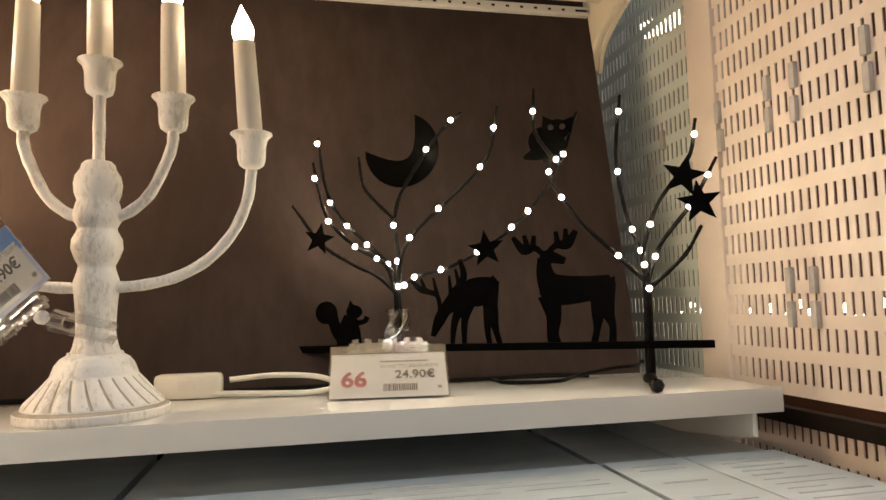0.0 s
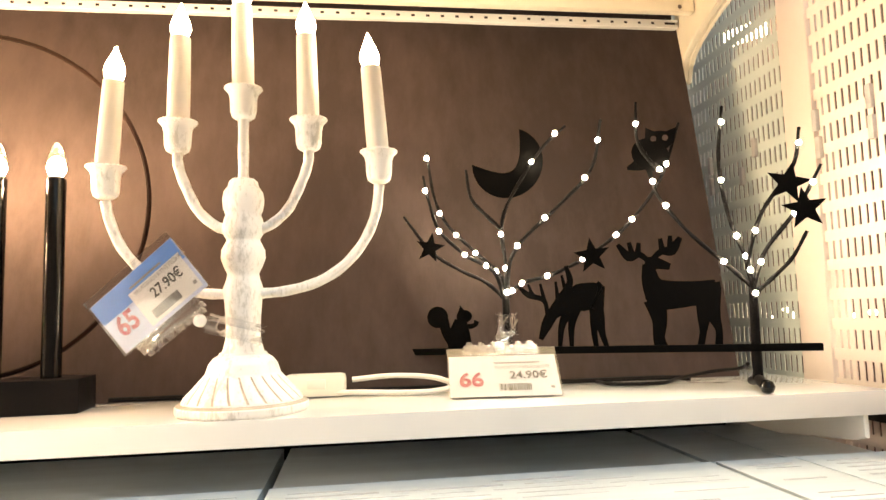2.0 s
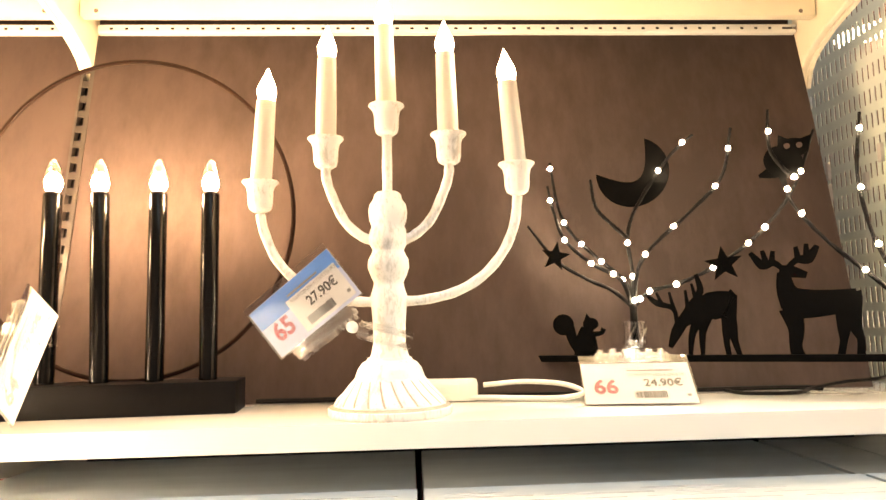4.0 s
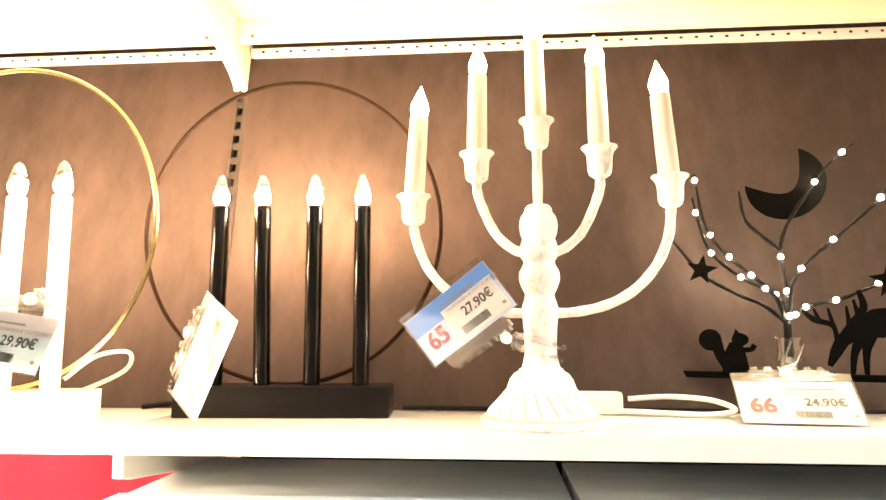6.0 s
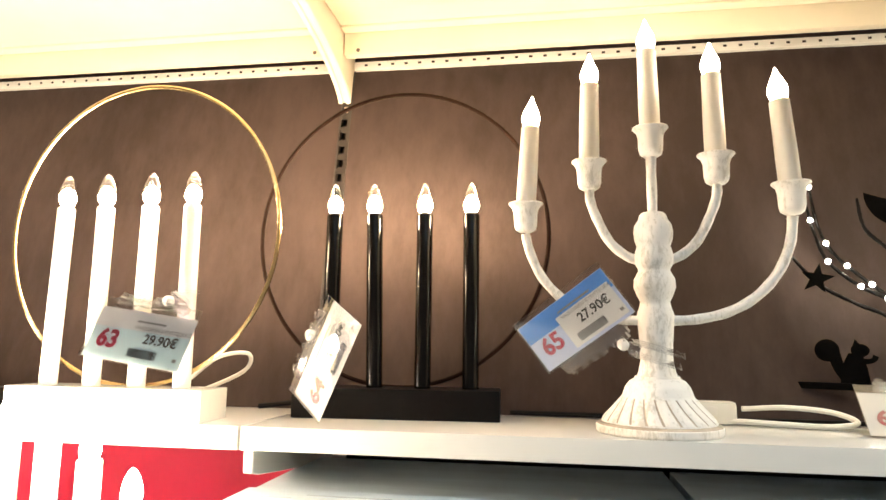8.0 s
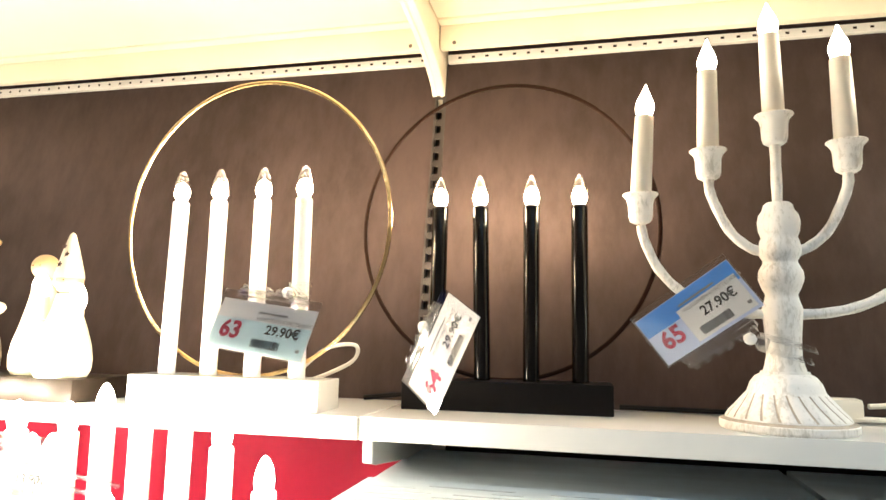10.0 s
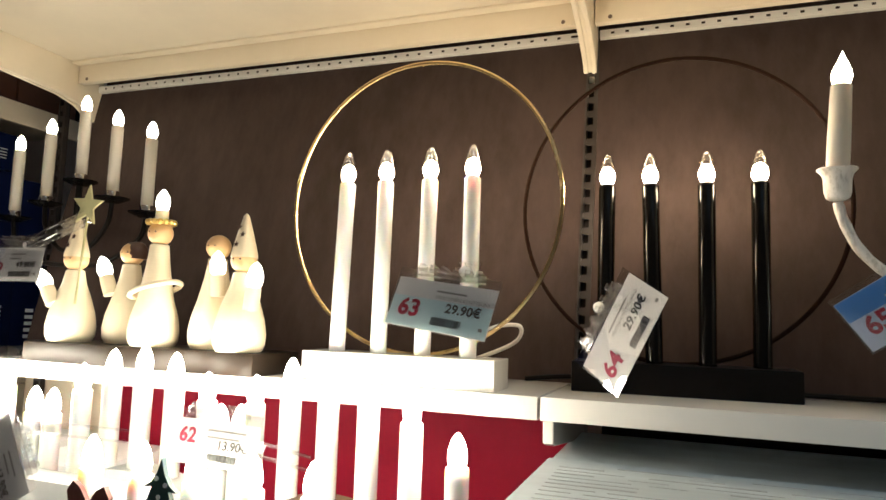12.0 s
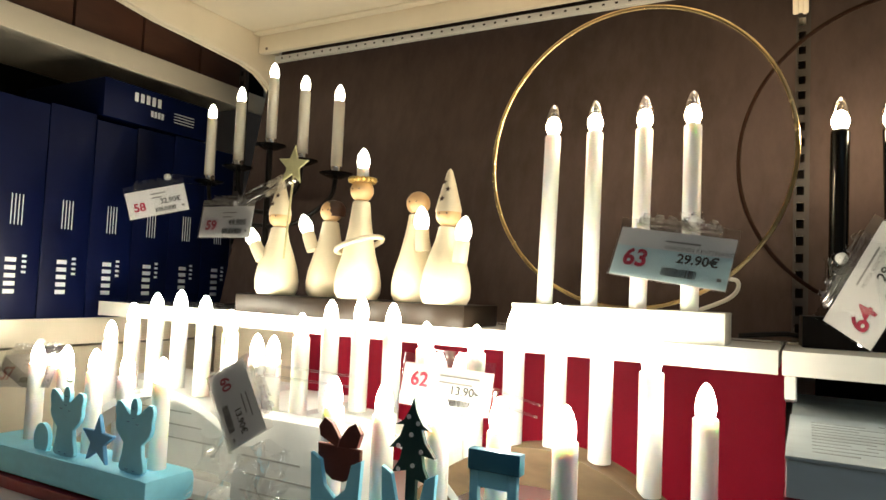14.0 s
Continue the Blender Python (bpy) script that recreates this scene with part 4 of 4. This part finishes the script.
# ---- figures lamp ----
def figures_lamp(m):
    t = thing("figures_lamp", m, "dark wood lamp stand with pale wooden pawn figures holding lit bulbs", "lamp")
    part("stand", box(-0.178, 0.258, -0.045, 0.062, 0.0, 0.031, 0.003), DARK_WOOD, t)
    rows = [(-0.12, -0.01, 0.0, "star"), (-0.036, 0.022, 0.012, "hair"), (0.05, -0.01, 0.0395, "crown"), (0.139, 0.016, 0.0205, "plain"), (0.21, -0.014, -0.002, "hat")]
    for x, y, lift, style in rows:
        h = 0.112 + lift
        body = [(0, 0.0312), (0.031, 0.0312), (0.0355, 0.04), (0.0365, 0.055), (0.0335, 0.075), (0.026, 0.1), (0.018, 0.122 + lift * 0.6),
                (0.0135, 0.0312 + h), (0.0095, 0.033 + h), (0, 0.033 + h)]
        bm = lathe(body, 28, m=pose(x, y, 0))
        hz = 0.031 + h + 0.018
        ball = [(0.0185 * math.sin(math.pi * k / 12), hz - 0.0185 * math.cos(math.pi * k / 12)) for k in range(13)]
        ball[0], ball[-1] = (0, hz - 0.0185), (0, hz + 0.0185)
        lathe(ball, 22, bm, pose(x, y, 0), 1)
        if style in ("star", "hat"):
            lathe([(0, hz + 0.004), (0.0192, hz + 0.004), (0.0185, hz + 0.01), (0.011, hz + 0.04), (0.004, hz + 0.064), (0, hz + 0.068)], 22, bm, pose(x, y, 0), 0)
            for k, (a, q, e) in enumerate(((-0.2, 0.0155, 0.022), (0.35, 0.0125, 0.036), (-0.35, 0.0098, 0.047))):
                plate(star_outline(0, 0, 0.0045), 0.001, bm, pose(x + q * math.sin(a), y - q * math.cos(a) - 0.0006, hz + e, -14, 0, 0), 2)
        if style == "hair":
            cap = [(0, hz + 0.0205), (0.012, hz + 0.0175), (0.0185, hz + 0.009), (0.0205, hz), (0.018, hz - 0.008)]
            lathe(cap, 22, bm, pose(x + 0.003, y + 0.0035, 0), 2)
        if style == "crown":
            for k in range(14):
                a = 2 * math.pi * k / 14
                lathe([(0, -0.005), (0.0036, -0.0035), (0.005, 0), (0.0036, 0.0035), (0, 0.005)], 10, bm, pose(x + 0.0185 * math.cos(a), y + 0.0185 * math.sin(a), hz + 0.0165), 3)
        eye_y = y - 0.0181
        for dx in (-0.003, 0.009):
            lathe([(0, -0.0016), (0.0015, 0), (0, 0.0016)], 8, bm, pose(x + dx - 0.002, eye_y + 0.0005, hz + 0.001), 2)
        part("wooden_figure", bm, [PALE_WOOD, HEAD_WOOD, HAIR, GOLD], t)
        if style == "crown":
            part("candle_stub", lathe([(0.0095, hz + 0.015), (0.0095, hz + 0.035), (0, hz + 0.035)], 16, m=pose(x, y, 0)), CANDLE_BRIGHT, t)
            part("bulb", lathe(round_bulb(hz + 0.034, 0.0105, 0.034), 16, m=pose(x, y, 0)), GLOW_SMALL, t, "glowing bulb")
            ring = [(x + 0.004 + 0.036 * math.cos(a), y - 0.006 + 0.033 * math.sin(a), 0.115 + 0.012 * math.cos(a)) for a in [2 * math.pi * k / 40 for k in range(40)]]
            part("ring", tube(ring, 0.0042, 8, closed=True), PALE_WOOD, t)
        else:
            dx, dy, z, tilt = {"star": (-0.012, -0.024, 0.088, -34), "hair": (-0.02, -0.018, 0.106, -23), "plain": (0.03, -0.031, 0.106, -4), "hat": (0.034, -0.024, 0.088, 6)}[style]
            arm = pose(x + dx, y + dy, z, 0, tilt, 0)
            h1 = part("hand_candle", lathe([(0, 0), (0.0105, 0.001), (0.011, 0.02), (0.0105, 0.032), (0, 0.033)], 16, m=arm), PALE_WOOD, t)
            part("bulb", lathe(round_bulb(0.031, 0.0115, 0.036), 16, m=arm), GLOW_SMALL, h1, "glowing bulb")
        if style == "star":
            s0 = part("star_stick", tube([(x + 0.045, y - 0.034, 0.09), (x + 0.057, y - 0.034, 0.23)], 0.0018, 6), STAR_PAINT, t)
            part("star", plate(star_outline(x + 0.058, 0.24, 0.033, 0.42, 5, 0.1), 0.004, m=pose(0, y - 0.037, 0), bev=0.0008), STAR_PAINT, s0, "pale gold wooden star")
    return t


figures_lamp(pose(-0.681, 0.04, 0, 0, 0, -1.5) @ Matrix.Scale(1.065, 4))


# ---- dark candelabra behind ----
def dark_candelabra(m):
    t = thing("candelabra", m, "black metal five-armed candelabra with white electric candles", "candelabra")
    part("foot", lathe([(0, 0), (0.07, 0), (0.07, 0.006), (0.02, 0.012), (0, 0.012)], 32), BLACK_SATIN, t)
    part("post", tube([(0, 0, 0.008), (0, 0, 0.16), (0, 0, 0.318)], 0.006, 10), BLACK_SATIN, t)
    for k, (x, z) in enumerate(((-0.176, 0.262), (-0.089, 0.288), (0.002, 0.326), (0.088, 0.29), (0.175, 0.26))):
        if x:
            s = 1 if x > 0 else -1
            path = smooth_path([(0, 0, z - 0.1), (x * 0.5, 0, z - 0.09), (x * 0.92, 0, z - 0.05), (x, 0, z - 0.012)], 7)
            part("arm", tube(path, 0.0045, 8), BLACK_SATIN, t)
        part("drip_plate", lathe([(0, -0.012), (0.012, -0.012), (0.03, -0.004), (0.0305, -0.002), (0.012, -0.006), (0, -0.006)], 24, m=pose(x, 0, z)), BLACK_GLOSS, t)
        part("cup", lathe([(0, -0.006), (0.011, -0.006), (0.0118, 0.008), (0.0112, 0.01), (0, 0.01)], 20, m=pose(x, 0, z)), CHROME, t, "chrome candle cup")
        c = part("candle", lathe([(0.0105, 0.009), (0.0105, 0.13), (0.0095, 0.132), (0, 0.132)], 20, m=pose(x, 0, z)), CANDLE, t, "white plastic candle")
        part("bulb", lathe(round_bulb(0.131, 0.0095, 0.033), 14, m=pose(x, 0, z)), GLOW_FLAME, c, "glowing bulb")
    return t


dark_candelabra(pose(-0.962, 0.158, 0, 0, 0, -3) @ Matrix.Scale(1.05, 4))


# ---- candle arches on the lower shelf ----
def row_candle(t, x, top, length, r=0.0135, mat=CANDLE_BRIGHT, y=0.0):
    c = part("candle", lathe([(r, -length), (r, -0.002), (r * 0.93, 0), (r * 0.75, 0), (r * 0.72, -0.006), (0, -0.006)], 20, m=pose(x, y, top)), mat, t)
    part("bulb", lathe(round_bulb(-0.004, r * 0.82, 0.042), 16, m=pose(x, y, top)), GLOW_ROW, c, "glowing bulb")
    return c


def wood_arch(m, n, pitch, crown, drop, length, mat, floor_z, label, thick=0.014):
    """Bent wooden arch with candles along its crown. crown: height of the crown's top side."""
    t = thing("candle_arch", m, label, "candle arch", "candle arches")
    half = pitch * (n - 1) / 2 + 0.045
    k = drop / (pitch * (n - 1) / 2) ** 2
    pts = []
    for i in range(33):
        x = -half + 2 * half * i / 32
        pts.append((x, max(floor_z + thick, crown - k * x * x)))
    own = bmesh.new()
    rows = [[own.verts.new((x, y, z + dz)) for y, dz in ((-0.026, 0), (0.026, 0), (0.026, -thick), (-0.026, -thick))] for x, z in pts]
    for a, b in zip(rows, rows[1:]):
        for j in range(4):
            own.faces.new((a[j], a[(j + 1) % 4], b[(j + 1) % 4], b[j]))
    own.faces.new(rows[0])
    own.faces.new(rows[-1])
    part("arch", own, mat, t)
    part("foot", box(-half, half, -0.03, 0.03, floor_z, floor_z + 0.012, 0.002), mat, t)
    for i in range(n):
        x = pitch * (i - (n - 1) / 2)
        z = crown - k * x * x
        row_candle(t, x, z + length, length)
    return t


DECK = -0.3
wood_arch(pose(-0.244, -0.084, 0, 0, 0, -8), 7, 0.0595, -0.13, 0.077, 0.137, ARCH_WOOD, DECK, "dark bent wood arch with seven lit candles", 0.045)
wood_arch(pose(-0.55, -0.067, 0), 7, 0.0555, -0.127, 0.07, 0.13, SNOW_WHITE, DECK, "white bent wood arch with seven lit candles")
wood_arch(pose(-0.925, -0.075, 0), 7, 0.0605, -0.1325, 0.063, 0.13, SNOW_WHITE, DECK, "white bent wood arch with seven lit candles")


def deco_arch(m):
    """Straight lamp with cut-out sack, fir tree and hearth in front of five candles."""
    t = thing("candle_stand", m, "pale blue candle stand with painted sack, fir tree and hearth", "candle stand", "candle stands")
    part("base", box(-0.2, 0.19, -0.045, 0.03, DECK, -0.235, 0.004), SKY_BLUE, t)
    for i in range(5):
        row_candle(t, -0.15 + 0.075 * i, -0.096, 0.138)
    # sack with a bow
    bm = plate([(-0.16, -0.13), (-0.099, -0.132), (-0.099, -0.152), (-0.108, -0.164), (-0.122, -0.171), (-0.138, -0.17), (-0.151, -0.161), (-0.159, -0.146)], 0.006, m=pose(0.022, -0.04, 0), bev=0.001)
    plate([(-0.131, -0.133), (-0.156, -0.122), (-0.159, -0.111), (-0.151, -0.1), (-0.14, -0.106), (-0.128, -0.122)], 0.006, bm, pose(0.022, -0.0405, 0))
    plate([(-0.131, -0.133), (-0.128, -0.122), (-0.118, -0.108), (-0.107, -0.102), (-0.099, -0.114), (-0.104, -0.13)], 0.006, bm, pose(0.022, -0.0395, 0))
    part("sack", bm, SACK_BROWN, t, "red-brown sack cut-out")
    for x, w in ((-0.1285, 0.036), (-0.031, 0.034)):
        part("cradle", plate([(x - w, -0.165), (x - w * 0.62, -0.172), (x - w * 0.42, -0.2), (x, -0.213), (x + w * 0.42, -0.2), (x + w * 0.62, -0.172), (x + w, -0.165),
                              (x + w * 0.86, -0.259), (x - w * 0.86, -0.259)], 0.006, m=pose(0.022, -0.046, 0.024)), SKY_BLUE, t)
    # fir tree
    left = [(0, 0.13), (-0.005, 0.115), (-0.012, 0.105), (-0.022, 0.099), (-0.011, 0.1), (-0.016, 0.087), (-0.029, 0.073), (-0.012, 0.075), (-0.015, 0.062), (-0.024, 0.047), (-0.006, 0.051), (-0.006, 0.02), (0, 0.02)]
    out = left[:-1] + [(-x, z - 0.005 * (0.13 - z) / 0.05) for x, z in reversed(left[1:-1])]
    out = [(x - 0.003, z) for x, z in out]
    tree = part("fir_tree", plate([(x - 0.028, z - 0.194) for x, z in out], 0.006, m=pose(0.022, -0.04, 0)), TREE_GREEN, t, "dark green fir tree cut-out")
    for x, z in ((-0.008, 0.109), (0.004, 0.103), (-0.004, 0.09), (-0.02, 0.076), (0.009, 0.073), (-0.001, 0.057), (-0.019, 0.051)):
        part("dot", lathe([(0, -0.0005), (0.0026, -0.0005), (0.0026, 0.0005), (0, 0.0005)], 12, m=pose(x - 0.006, -0.0436, z - 0.194, 90, 0, 0)), SNOW_WHITE, tree)
    # hearth
    part("mantel", box(0.0625, 0.12, -0.05, -0.036, -0.127, -0.106, 0.001), TEAL_BLUE, t, "dark blue mantel board")
    bm = box(0.064, 0.0735, -0.047, -0.039, -0.235, -0.128, 0.0008)
    box(0.106, 0.116, -0.047, -0.039, -0.235, -0.128, 0.0008, bm)
    box(0.0737, 0.1058, -0.0465, -0.0395, -0.144, -0.128, 0.0, bm)
    part("hearth", bm, SKY_BLUE, t)
    return t


deco_arch(pose(-0.342, -0.2, 0))


def angel_outline(s):
    half = [(0, 0.055), (0.009, 0.052), (0.018, 0.06), (0.029, 0.068), (0.0375, 0.0675), (0.0405, 0.06), (0.0395, 0.051), (0.0375, 0.045), (0.0385, 0.036), (0.035, 0.026), (0.027, 0.018), (0.0195, 0.012),
            (0.021, -0.002), (0.026, -0.018), (0.0265, -0.024), (0.021, -0.028), (0.014, -0.0275), (0.007, -0.0295), (0, -0.028)]
    return [(x * s, z * s) for x, z in half] + [(-x * s, z * s) for x, z in reversed(half[1:-1])]


def angel_stand(m):
    t = thing("candle_stand", m, "sky blue candle stand with cut-out angels and a star", "candle stand", "candle stands")
    part("base", box(-0.25, 0.2, -0.052, 0.04, -0.28, -0.232, 0.014), SKY_BLUE, t)
    part("plinth", box(-0.25, 0.2, -0.056, 0.04, DECK, -0.281, 0.002), DARK_RED, t, "dark red lower board")
    for i, x in enumerate((-0.162, -0.08, -0.003, 0.077, 0.158)):
        row_candle(t, x, -0.103, 0.13)
    for x in (-0.012, 0.15):
        bm = plate(angel_outline(1.05), 0.007, m=pose(x, -0.036, -0.202), bev=0.001)
        plate(disc_outline(0, 0.064, 0.0082, 0.0145), 0.0068, bm, pose(x, -0.036, -0.202))
        a = part("angel_cutout", bm, SKY_BLUE, t)
        ring = [(x + 0.0075 * math.cos(q), -0.036, -0.113 + 0.0035 * math.sin(q)) for q in [2 * math.pi * k / 16 for k in range(16)]]
        part("halo", tube(ring, 0.0014, 6, closed=True), SNOW_WHITE, a)
        for dx, dz in ((0.0, 0.064), (-0.011, 0.044), (0.01, 0.042), (0.0, 0.05), (-0.008, -0.024), (0.007, -0.025)):
            arc = [(x + dx + 0.003 * k, -0.0402, -0.202 + dz - 0.001 * (1 - k * k)) for k in (-1, -0.3, 0.3, 1)]
            part("painted_mark", tube(arc, 0.0007, 5), MID_BLUE, a)
    part("star", plate(star_outline(0.072, -0.196, 0.04, 0.42, 5, 0.05), 0.007, m=pose(0, -0.038, 0), bev=0.001), MID_BLUE, t, "mid blue star cut-out")
    part("cloud", plate(disc_outline(-0.075, -0.215, 0.02, 0.026), 0.007, m=pose(0, -0.034, 0)), SKY_BLUE, t)
    return t


angel_stand(pose(-0.99, -0.18, 0))

price_tag(frame_of((-0.428, -0.15, -0.09), (0.122, 0.002, -0.004), (0.012, 0.01, 0.047)), "62", "13.90€", ["-------------", "-----------"],
          "white price card clipped to a lower candle", ball_at=(0.108, 0.03), clip_at=(-0.27, -0.1, -0.085), w=0.124, h=0.052, num_size=0.025, num_y=0.62)
price_tag(frame_of((-0.757, -0.16, -0.093), (0.062, -0.012, -0.088), (0.088, 0.02, 0.045)), "60", "13.90€", ["---------", "-------"],
          "steeply tilted price card among the lower candles", ball_at=(0.03, 0.085), clip_at=(-0.555, -0.085, -0.083), w=0.115, num_size=0.022)
price_tag(frame_of((-0.938, -0.035, 0.13), (0.098, 0.012, 0.001), (0.024, 0.012, 0.05)), "59", "49.90€", ["-------", "-----"],
          "white price card clipped to the wooden star", ball_at=(0.07, 0.062), clip_at=(-0.757, -0.005, 0.235), w=0.111, h=0.057, num_size=0.024)
price_tag(frame_of((-1.217, 0.03, 0.171), (0.092, 0.07, 0.03), (0.02, 0.01, 0.066)), "58", "32.90€", ["-------", "-----"],
          "white price card clipped to a dark candelabra arm", ball_at=(0.09, 0.075), clip_at=(-1.15, 0.15, 0.268), w=0.12, h=0.056, num_size=0.024)
price_tag(frame_of((-1.283, -0.18, -0.157), (0.165, 0.0, 0.016), (0.0, 0.02, 0.05)), "57", "24.90€", ["-------", "-----"],
          "white price card standing before the cartons", w=0.17, h=0.06, num_size=0.034)


# ---- cartons ----
def carton(name, x0, x1, y0, y1, z0, z1, mat, label, group=""):
    t = thing(name, pose((x0 + x1) / 2, (y0 + y1) / 2, z0), label, "carton", group)
    a, b = (x1 - x0) / 2, (y1 - y0) / 2
    part("body", box(-a, a, -b, b, 0, z1 - z0 - 0.0008, 0.0012), mat, t)
    return t


def flat_carton(x0, x1, label):
    y0, y1, z0, z1 = -0.23, 0.25, -0.3, -0.0755
    t = carton("flat_carton", x0, x1, y0, y1, z0, z1, CARTON, label, "flat cartons")
    a, h = (x1 - x0) / 2, z1 - z0
    lid = part("lid", box(-a - 0.001, a + 0.001, -0.241, 0.0, h - 0.0005, h + 0.003, 0.0008), CARTON, t)
    rnd = random.Random(int(x0 * 1000) + 7)
    for r in range(13):
        y = -0.228 + 0.0165 * r
        x = -a + 0.02
        while x < a - 0.06:
            n = rnd.uniform(0.03, 0.12)
            if rnd.random() < 0.75:
                part("print_bar", box(x, min(x + n, a - 0.02), y, y + rnd.choice((0.0015, 0.002, 0.004)), h + 0.003, h + 0.0034), CARTON_PRINT, lid)
            x += n + rnd.uniform(0.01, 0.04)
    part("side_band", box(-a - 0.0015, a + 0.0015, -0.2415, 0.24, 0.0, h - 0.032), DARK_RED, t, "dark red printed lower band")
    return t


flat_carton(0.012, 0.534, "flat pale grey carton with faint print below the shelf")
flat_carton(0.543, 1.036, "flat pale grey carton with faint print below the shelf")
flat_carton(1.045, 1.139, "narrow pale grey carton with faint print below the shelf")
flat_carton(1.143, 1.262, "narrow pale grey carton with faint print below the shelf")

for x0, x1, y0, y1, z1 in ((-1.22, -0.9, 0.02, 0.2, -0.15), (-0.89, -0.72, 0.0, 0.2, -0.16), (-0.72, -0.5, -0.14, -0.09, -0.14)):
    t = carton("white_carton", x0, x1, y0, y1, DECK, z1, SNOW_WHITE, "plain white carton among the lower candle arches", "white cartons")
    w = (x1 - x0) / 2
    for k in range(3):
        part("print_bar", box(-w + 0.02, w - 0.03 - 0.03 * k, -(y1 - y0) / 2 - 0.001, -(y1 - y0) / 2 - 0.0004, 0.05 + 0.025 * k, 0.0525 + 0.025 * k), FAINT_PRINT, t)

# crumpled clear bag
bm = bmesh.new()
bmesh.ops.create_grid(bm, x_segments=18, y_segments=18, size=0.07)
for v in bm.verts:
    p = v.co.copy()
    v.co = Vector((p.x, 0.03 * noise.noise(p * 30) + 0.016 * noise.noise(p * 80), p.y + 0.012 * noise.noise(p * 50 + Vector((3, 1, 2)))))
bag = finish(bm, "plastic_bag", CLEAR)
bag.matrix_world = pose(-0.66, -0.19, -0.235, -20, 0, 15)
tagged(bag, "crumpled clear plastic bag on the lower shelf", "bag")


# ---- side rack with navy cartons ----
RX = -1.33
structure("rack_shelf_low", box(RX - 0.4, RX, -0.9, 0.56, -0.094, -0.039, 0.002), CREAM_STEEL, "cream steel shelf of the side rack", "shelf")
bm = box(RX - 0.4, RX - 0.0125, -0.9, 0.56, 0.566, 0.5735)
box(RX - 0.012, RX, -0.9, 0.56, 0.523, 0.574, 0.002, bm)
structure("rack_shelf_high", bm, CREAM_STEEL, "cream steel shelf of the side rack", "shelf")
structure("rack_back", box(RX - 0.46, RX - 0.42, -0.9, 0.52, -1.3, 0.9), BLACK_SATIN, "dark back of the side rack", "back panel")
structure("rack_low_front", box(RX - 0.3, RX - 0.05, -0.9, 0.52, -1.3, -0.104), CREAM_STEEL, "cream lower part of the side rack", "shelf")
boards = structure("board_row", box(RX - 0.06, RX - 0.05, -0.9, 0.56, 0.5745, 0.95), BLACK_SATIN, "dark brown boards standing on the side rack", "boards")
for i in range(8):
    part("board", box(RX - 0.05, RX - 0.03, -0.88 + 0.17 * i, -0.716 + 0.17 * i, 0.5755, 0.95, 0.002), WOOD_BROWN, boards)


def navy_carton(y0, y1, z0, z1, upright):
    t = thing("navy_carton", pose(RX - 0.002, (y0 + y1) / 2, z0), "dark navy carton with white print on the side rack", "carton", "navy cartons")
    w, h = (y1 - y0) / 2, z1 - z0
    part("body", box(-0.3, 0, -w, w, 0, h - 0.0008, 0.0015), NAVY, t)
    bars = []
    if upright:
        for k in range(5):
            bars.append((-0.016, 0.005, 0.05 + 0.0155 * k, 0.0585 + 0.0155 * k))
        for k in range(4):
            bars.append((0.016, 0.0245, 0.09 + 0.0105 * k, 0.095 + 0.0105 * k))
        for k in range(4):
            bars.append((-0.012 + 0.007 * k, -0.0103 + 0.007 * k, 0.185, 0.245))
    else:
        for k in range(5):
            bars.append((-0.07 + 0.0155 * k, -0.0605 + 0.0155 * k, h * 0.58, h * 0.82))
        for k in range(4):
            bars.append((-0.025 + 0.0095 * k, -0.018 + 0.0095 * k, h * 0.28, h * 0.45))
        for k in range(4):
            bars.append((0.04, 0.1, h * 0.3 + 0.007 * k, h * 0.3 + 0.0018 + 0.007 * k))
    for a, b, c, d in bars:
        part("print_bar", box(0.0003, 0.0008, a, b, c, d), PRINT_WHITE, t)


for i in range(9):
    y = -0.491 + 0.102 * i
    navy_carton(y, y + 0.1, -0.0385, 0.398 + 0.006 * math.sin(i * 2.1), True)
navy_carton(0.03, 0.32, 0.4055, 0.492, False)
